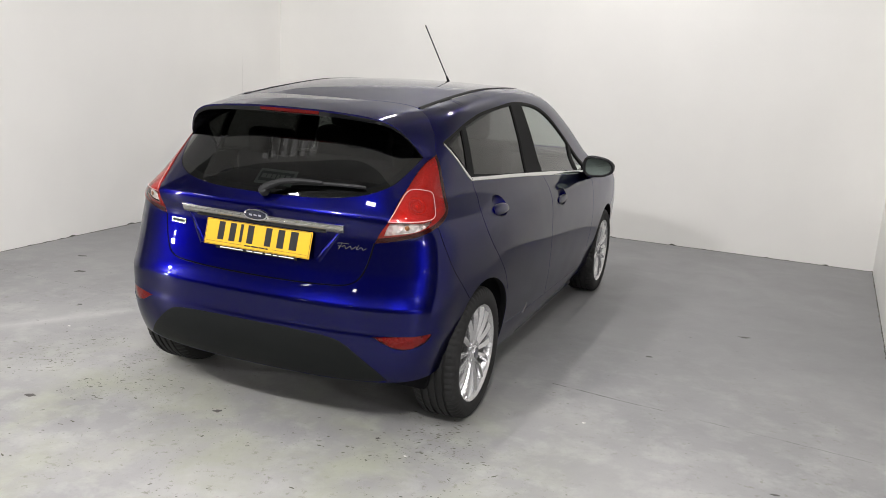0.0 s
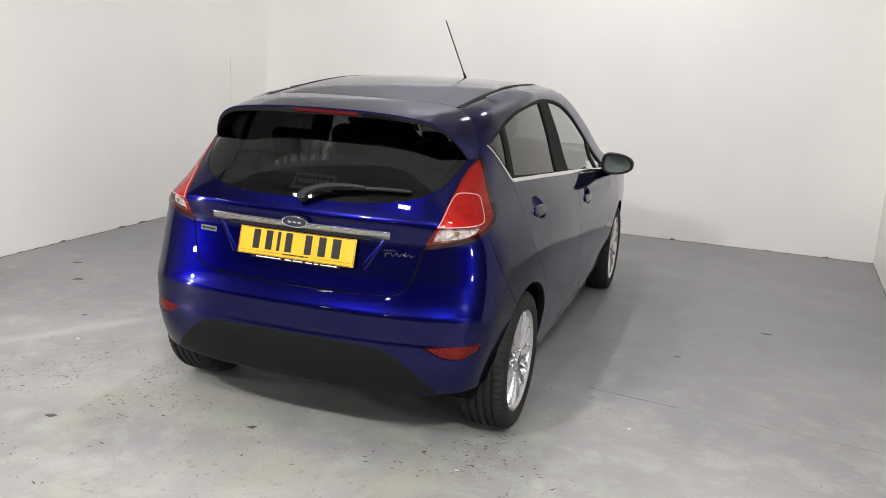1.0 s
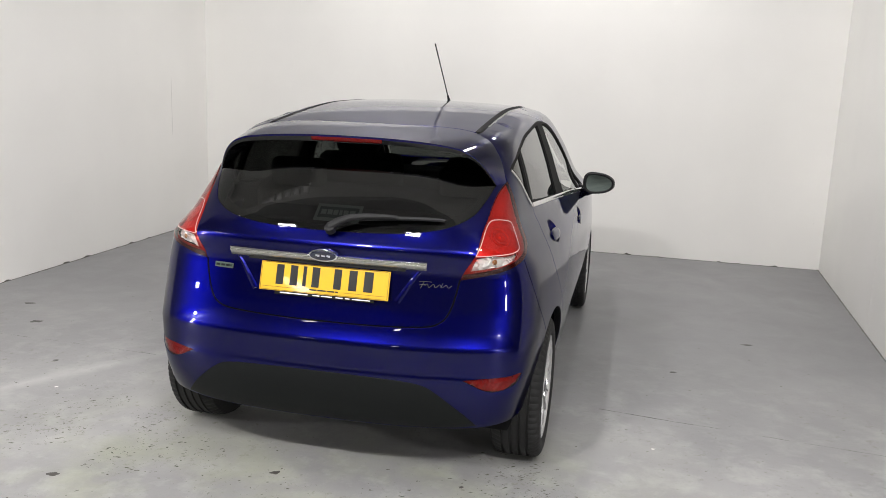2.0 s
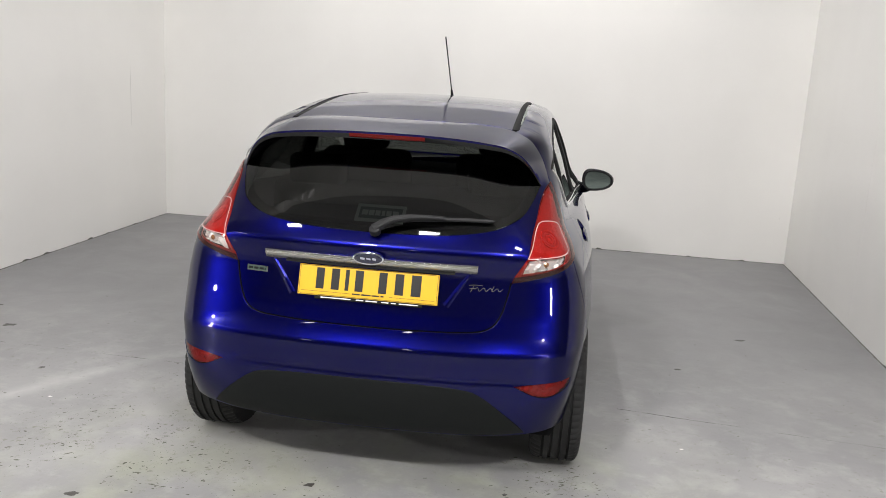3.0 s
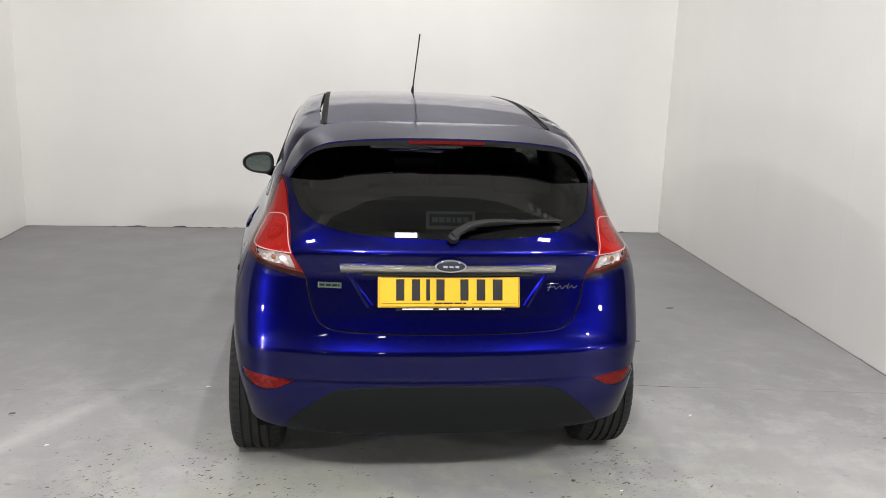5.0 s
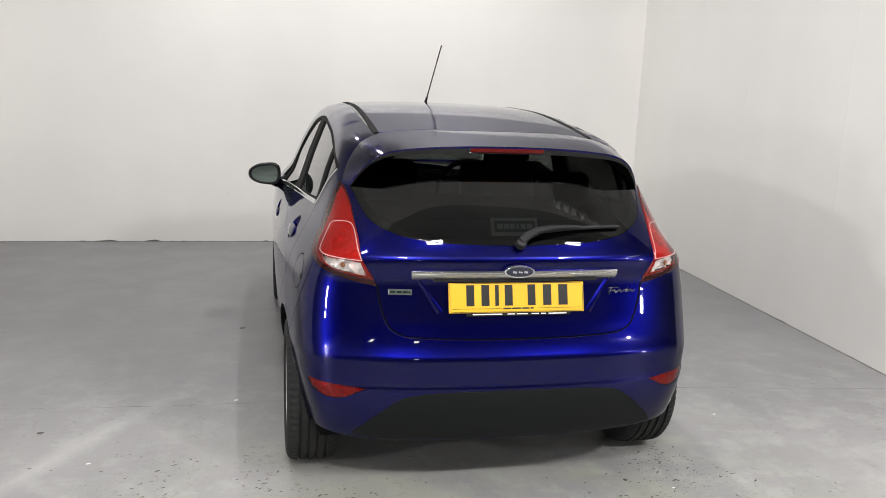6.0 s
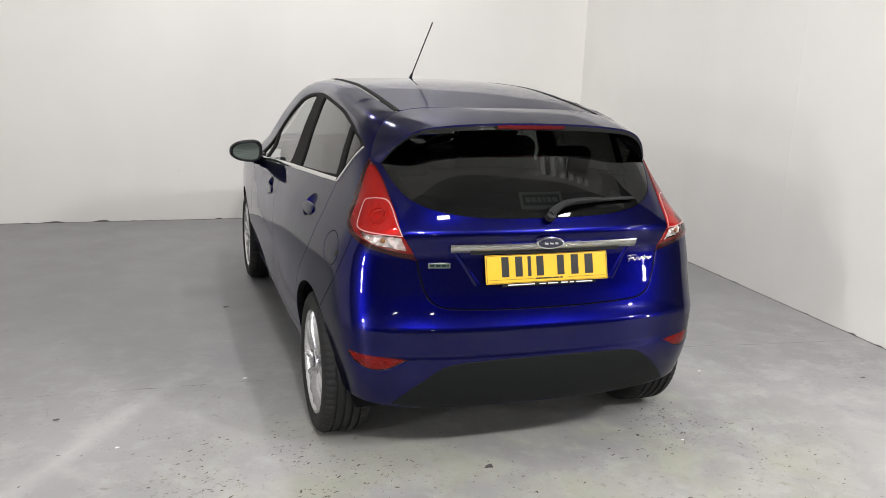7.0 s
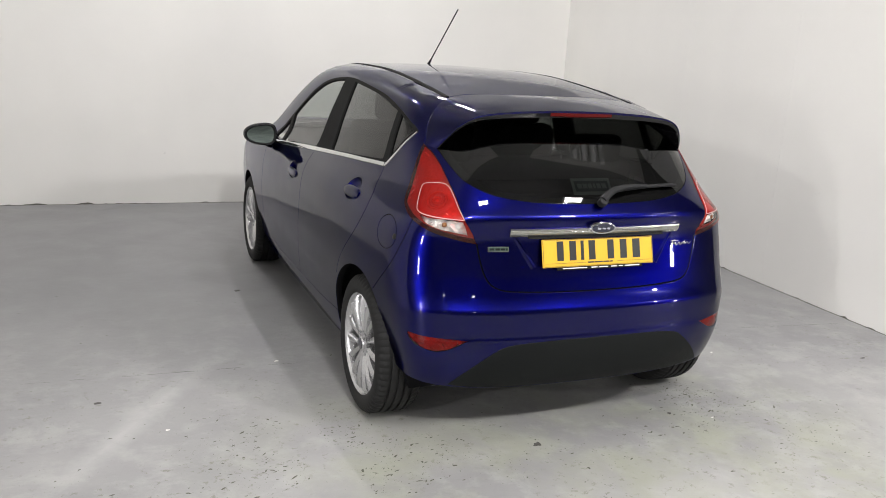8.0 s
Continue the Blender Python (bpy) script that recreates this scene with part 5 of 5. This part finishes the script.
# ---- door mirrors ----
for sign in (1, -1):
    bm = bmesh.new()
    rings = []
    # housing: from the glass rim at the back to the rounded front
    for f, dy, wx, wz in ((0.0, -0.002, 0.093, 0.060), (0.1, 0.012, 0.098, 0.066), (0.35, 0.045, 0.095, 0.064), (0.65, 0.085, 0.080, 0.052), (0.85, 0.110, 0.054, 0.036), (1.0, 0.122, 0.012, 0.009)):
        ring = []
        for a in np.linspace(0, 2 * math.pi, 32, endpoint=False):
            ca, sa = math.cos(a), math.sin(a)
            px = math.copysign(abs(ca) ** 0.75, ca) * wx
            pz = math.copysign(abs(sa) ** 0.75, sa) * wz * (1.0 + 0.28 * (-ca))
            ring.append(bm.verts.new((sign * (0.905 + px), 2.475 + dy + 0.018 * (px / 0.1), 0.985 + pz - 0.02 * px)))
        rings.append(ring)
    for r, q in zip(rings, rings[1:]):
        for j in range(32):
            bm.faces.new((r[j], r[(j + 1) % 32], q[(j + 1) % 32], q[j]))
    bm.faces.new(rings[-1])
    door_mirror = part("door_mirror", bm, MIRROR_SHELL, car, "glossy dark door mirror housing", sharp=60)
    bm = bmesh.new()
    ring, inner = [], []
    for a in np.linspace(0, 2 * math.pi, 32, endpoint=False):
        ca, sa = math.cos(a), math.sin(a)
        for store, k, dy in ((ring, 0.84, 0.004), (inner, 0.05, 0.003)):
            px, pz = math.copysign(abs(ca) ** 0.75, ca) * 0.093 * k, math.copysign(abs(sa) ** 0.75, sa) * 0.060 * k * (1.0 + 0.28 * (-ca))
            store.append(bm.verts.new((sign * (0.905 + px), 2.475 + dy + 0.018 * (px / 0.1), 0.985 + pz - 0.02 * px)))
    for j in range(32):
        bm.faces.new((ring[j], ring[(j + 1) % 32], inner[(j + 1) % 32], inner[j]))
    bm.faces.new(inner)
    part("mirror_glass", bm, MIRROR_GLASS, door_mirror, "silvered mirror glass")
    bm = bmesh.new()
    rr = []
    for k, dy in ((1.0, -0.002), (0.94, -0.006), (0.84, 0.004)):
        ring = []
        for a in np.linspace(0, 2 * math.pi, 32, endpoint=False):
            ca, sa = math.cos(a), math.sin(a)
            px, pz = math.copysign(abs(ca) ** 0.75, ca) * 0.093 * k, math.copysign(abs(sa) ** 0.75, sa) * 0.060 * k * (1.0 + 0.28 * (-ca))
            ring.append(bm.verts.new((sign * (0.905 + px), 2.475 + dy + 0.018 * (px / 0.1), 0.985 + pz - 0.02 * px)))
        rr.append(ring)
    for r, q in zip(rr, rr[1:]):
        for j in range(32):
            bm.faces.new((r[j], r[(j + 1) % 32], q[(j + 1) % 32], q[j]))
    part("mirror_rim", bm, BLACK, door_mirror)
    arm = [(0.775, 2.60, 0.925), (0.80, 2.575, 0.922), (0.835, 2.55, 0.925), (0.87, 2.53, 0.945)]
    part("mirror_foot", tube([(sign * x, y, z) for x, y, z in arm], [0.040, 0.036, 0.030, 0.028], 12), MIRROR_SHELL, door_mirror)

# ---- wheels ----


def wheel(x, y, sign):
    hub = new("wheel")
    hub.parent = car
    hub.matrix_basis = Matrix.Translation((x, y, HUB_Z)) @ (Matrix.Identity(4) if sign > 0 else pose(0, 0, 0, 0, 0, 180))
    tagged(hub, "silver multi-spoke alloy wheel with a black tyre")
    R = HUB_Z
    prof = [(-0.190, 0.222), (-0.197, 0.243), (-0.196, 0.266), (-0.186, R - 0.014), (-0.172, R - 0.005)]
    for g in (-0.142, -0.108, -0.074, -0.040):
        prof += [(g - 0.006, R - 0.0005), (g - 0.0045, R - 0.008), (g + 0.0045, R - 0.008), (g + 0.006, R - 0.0005)]
    prof += [(-0.012, R - 0.003), (-0.002, R - 0.010), (0.006, R - 0.022), (0.010, 0.268), (0.011, 0.250), (0.008, 0.237), (0.003, 0.226), (-0.004, 0.220)]

    def blocks(j, k, r):
        edge = j <= 4 or len(prof) - 8 <= j <= len(prof) - 6
        return r - 0.006 if edge and r > 0.27 and k % 3 == 0 else r
    part("tyre", lathe(prof, 192, shape=blocks), RUBBER, hub, "black tyre with grooved tread", sharp=30)
    rim_prof = [(-0.185, 0.211), (-0.12, 0.201), (-0.04, 0.199), (-0.012, 0.207), (-0.002, 0.215), (0.002, 0.2225), (-0.003, 0.2255), (-0.010, 0.223)]
    rim_ob = part("rim", lathe(rim_prof, 96), ALLOY, hub, "bright silver alloy rim", sharp=50)
    for k in range(15):
        a = 2 * math.pi * k / 15
        bm = bmesh.new()
        rows = []
        for r, w, d, back in ((0.034, 0.0080, -0.018, -0.048), (0.064, 0.0085, -0.011, -0.044), (0.115, 0.0105, -0.004, -0.034), (0.165, 0.0138, -0.001, -0.028), (0.198, 0.0172, -0.003, -0.026), (0.214, 0.0215, -0.007, -0.026)):
            rows.append([bm.verts.new((dx, r, t)) for dx, t in ((back, -w * 1.1), (d - 0.009, -w), (d, -w * 0.5), (d - 0.003, w * 0.1), (d - 0.010, w), (back, w * 1.1))])
        for r, q in zip(rows, rows[1:]):
            for j in range(5):
                bm.faces.new((r[j], r[j + 1], q[j + 1], q[j]))
        bmesh.ops.rotate(bm, cent=(0, 0, 0), matrix=Matrix.Rotation(a, 3, "X"), verts=bm.verts)
        part("spoke", bm, ALLOY, rim_ob, sharp=40)
    part("hub_cap", lathe([(-0.05, 0.058), (-0.012, 0.056), (-0.009, 0.048), (-0.012, 0.034), (-0.006, 0.031), (-0.003, 0.026), (-0.002, 0.0005)], 40), ALLOY, rim_ob, "round silver hub cap")
    part("cap_disc", lathe([(-0.004, 0.0255), (-0.0005, 0.0245), (0.0004, 0.0005)], 32), OVAL_BLUE, rim_ob, "dark round centre disc")
    for k in range(4):
        a = 2 * math.pi * (k + 0.5) / 4
        bm = lathe([(-0.03, 0.009), (-0.010, 0.009), (-0.008, 0.007), (-0.008, 0.0005)], 6)
        bmesh.ops.translate(bm, vec=(0.001, 0.044 * math.cos(a), 0.044 * math.sin(a)), verts=bm.verts)
        part("wheel_nut", bm, CHROME, rim_ob, sharp=30)
    part("brake_drum", lathe([(-0.16, 0.02), (-0.16, 0.118), (-0.072, 0.118), (-0.066, 0.110), (-0.066, 0.02)], 48), DISC, hub, "dark steel brake behind the spokes", sharp=40)
    bm = lathe([(-0.19, 0.19), (-0.185, 0.0005)], 40)
    part("wheel_back", bm, INNER, hub)
    return hub


for y, x in ((0.622, 0.818), (3.20, 0.832)):
    wheel(x, y, 1)
    wheel(-x, y, -1)

# ---- underside ----
# underbody set low and a box added behind it to block light beneath
part("underbody", box(1.36, 2.95, 0.07, (0, 2.30, 0.195), soft=0.01), INNER, car, "dark underbody")
part("light_block_box", box(0.62, 0.26, 0.12, (-0.10, 0.44, 0.225), soft=0.04, steps=3), INNER, car, "dark silencer-like box behind the rear axle, blocking light under the car")
part("rear_tray", box(1.10, 0.60, 0.03, (0, 0.48, 0.285), soft=0.008), INNER, car, "dark tray under the boot floor")
part("exhaust", tube([(-0.42, 0.30, 0.255), (-0.42, 0.75, 0.25), (-0.3, 1.2, 0.25), (-0.1, 2.2, 0.25)], [0.022, 0.024, 0.024, 0.024], 12), DISC, car, "steel exhaust pipe under the car")
part("rear_axle", tube([(-0.62, 0.67, 0.29), (-0.3, 0.72, 0.27), (0.3, 0.72, 0.27), (0.62, 0.67, 0.29)], 0.035, 12), INNER, car)

# ---- cabin ----
part("cabin_floor", box(1.36, 2.3, 0.03, (0, 1.75, 0.38), soft=0.005), INNER, car)
part("parcel_shelf", box(1.08, 0.36, 0.02, (0, 0.62, 0.985), soft=0.006), CLOTH, car, "dark parcel shelf")
part("dashboard", box(1.26, 0.42, 0.28, (0, 2.82, 0.84), soft=0.07, steps=4), INNER, car, "dark dashboard")


def seat(x, y, width, back_h):
    s = part("car_seat", box(width, 0.50, 0.16, (x, y + 0.28, 0.56), (4, 0, 0), 0.05, 3), CLOTH, car, "dark cloth car seat")
    part("backrest", box(width, 0.14, back_h, (x, y, 0.60 + back_h / 2), (10, 0, 0), 0.05, 3), CLOTH, s)
    return s


for x in (-0.36, 0.36):
    s = seat(x, 1.62, 0.48, 0.58)
    part("headrest", box(0.25, 0.10, 0.17, (x, 1.54, 1.265), (8, 0, 0), 0.04, 3), CLOTH, s, "padded headrest")
s = seat(0.0, 0.86, 1.22, 0.50)
for x in (-0.40, 0.40):
    part("headrest", box(0.26, 0.09, 0.14, (x, 0.80, 1.140), (8, 0, 0), 0.035, 3), CLOTH, s, "padded headrest")
bm = bmesh.new()
ring = [Vector((0.36 + 0.185 * math.cos(a), 2.42 - 0.185 * math.sin(a) * 0.38, 0.93 + 0.185 * math.sin(a) * 0.92)) for a in np.linspace(0, 2 * math.pi, 33)]
part("steering_wheel", tube(ring, 0.016, 8), BLACK, car, "black steering wheel")
part("interior_mirror", box(0.24, 0.02, 0.07, (0.0, 2.28, 1.315), (10, 0, 0), 0.012, 2), BLACK, car, "dark interior mirror")
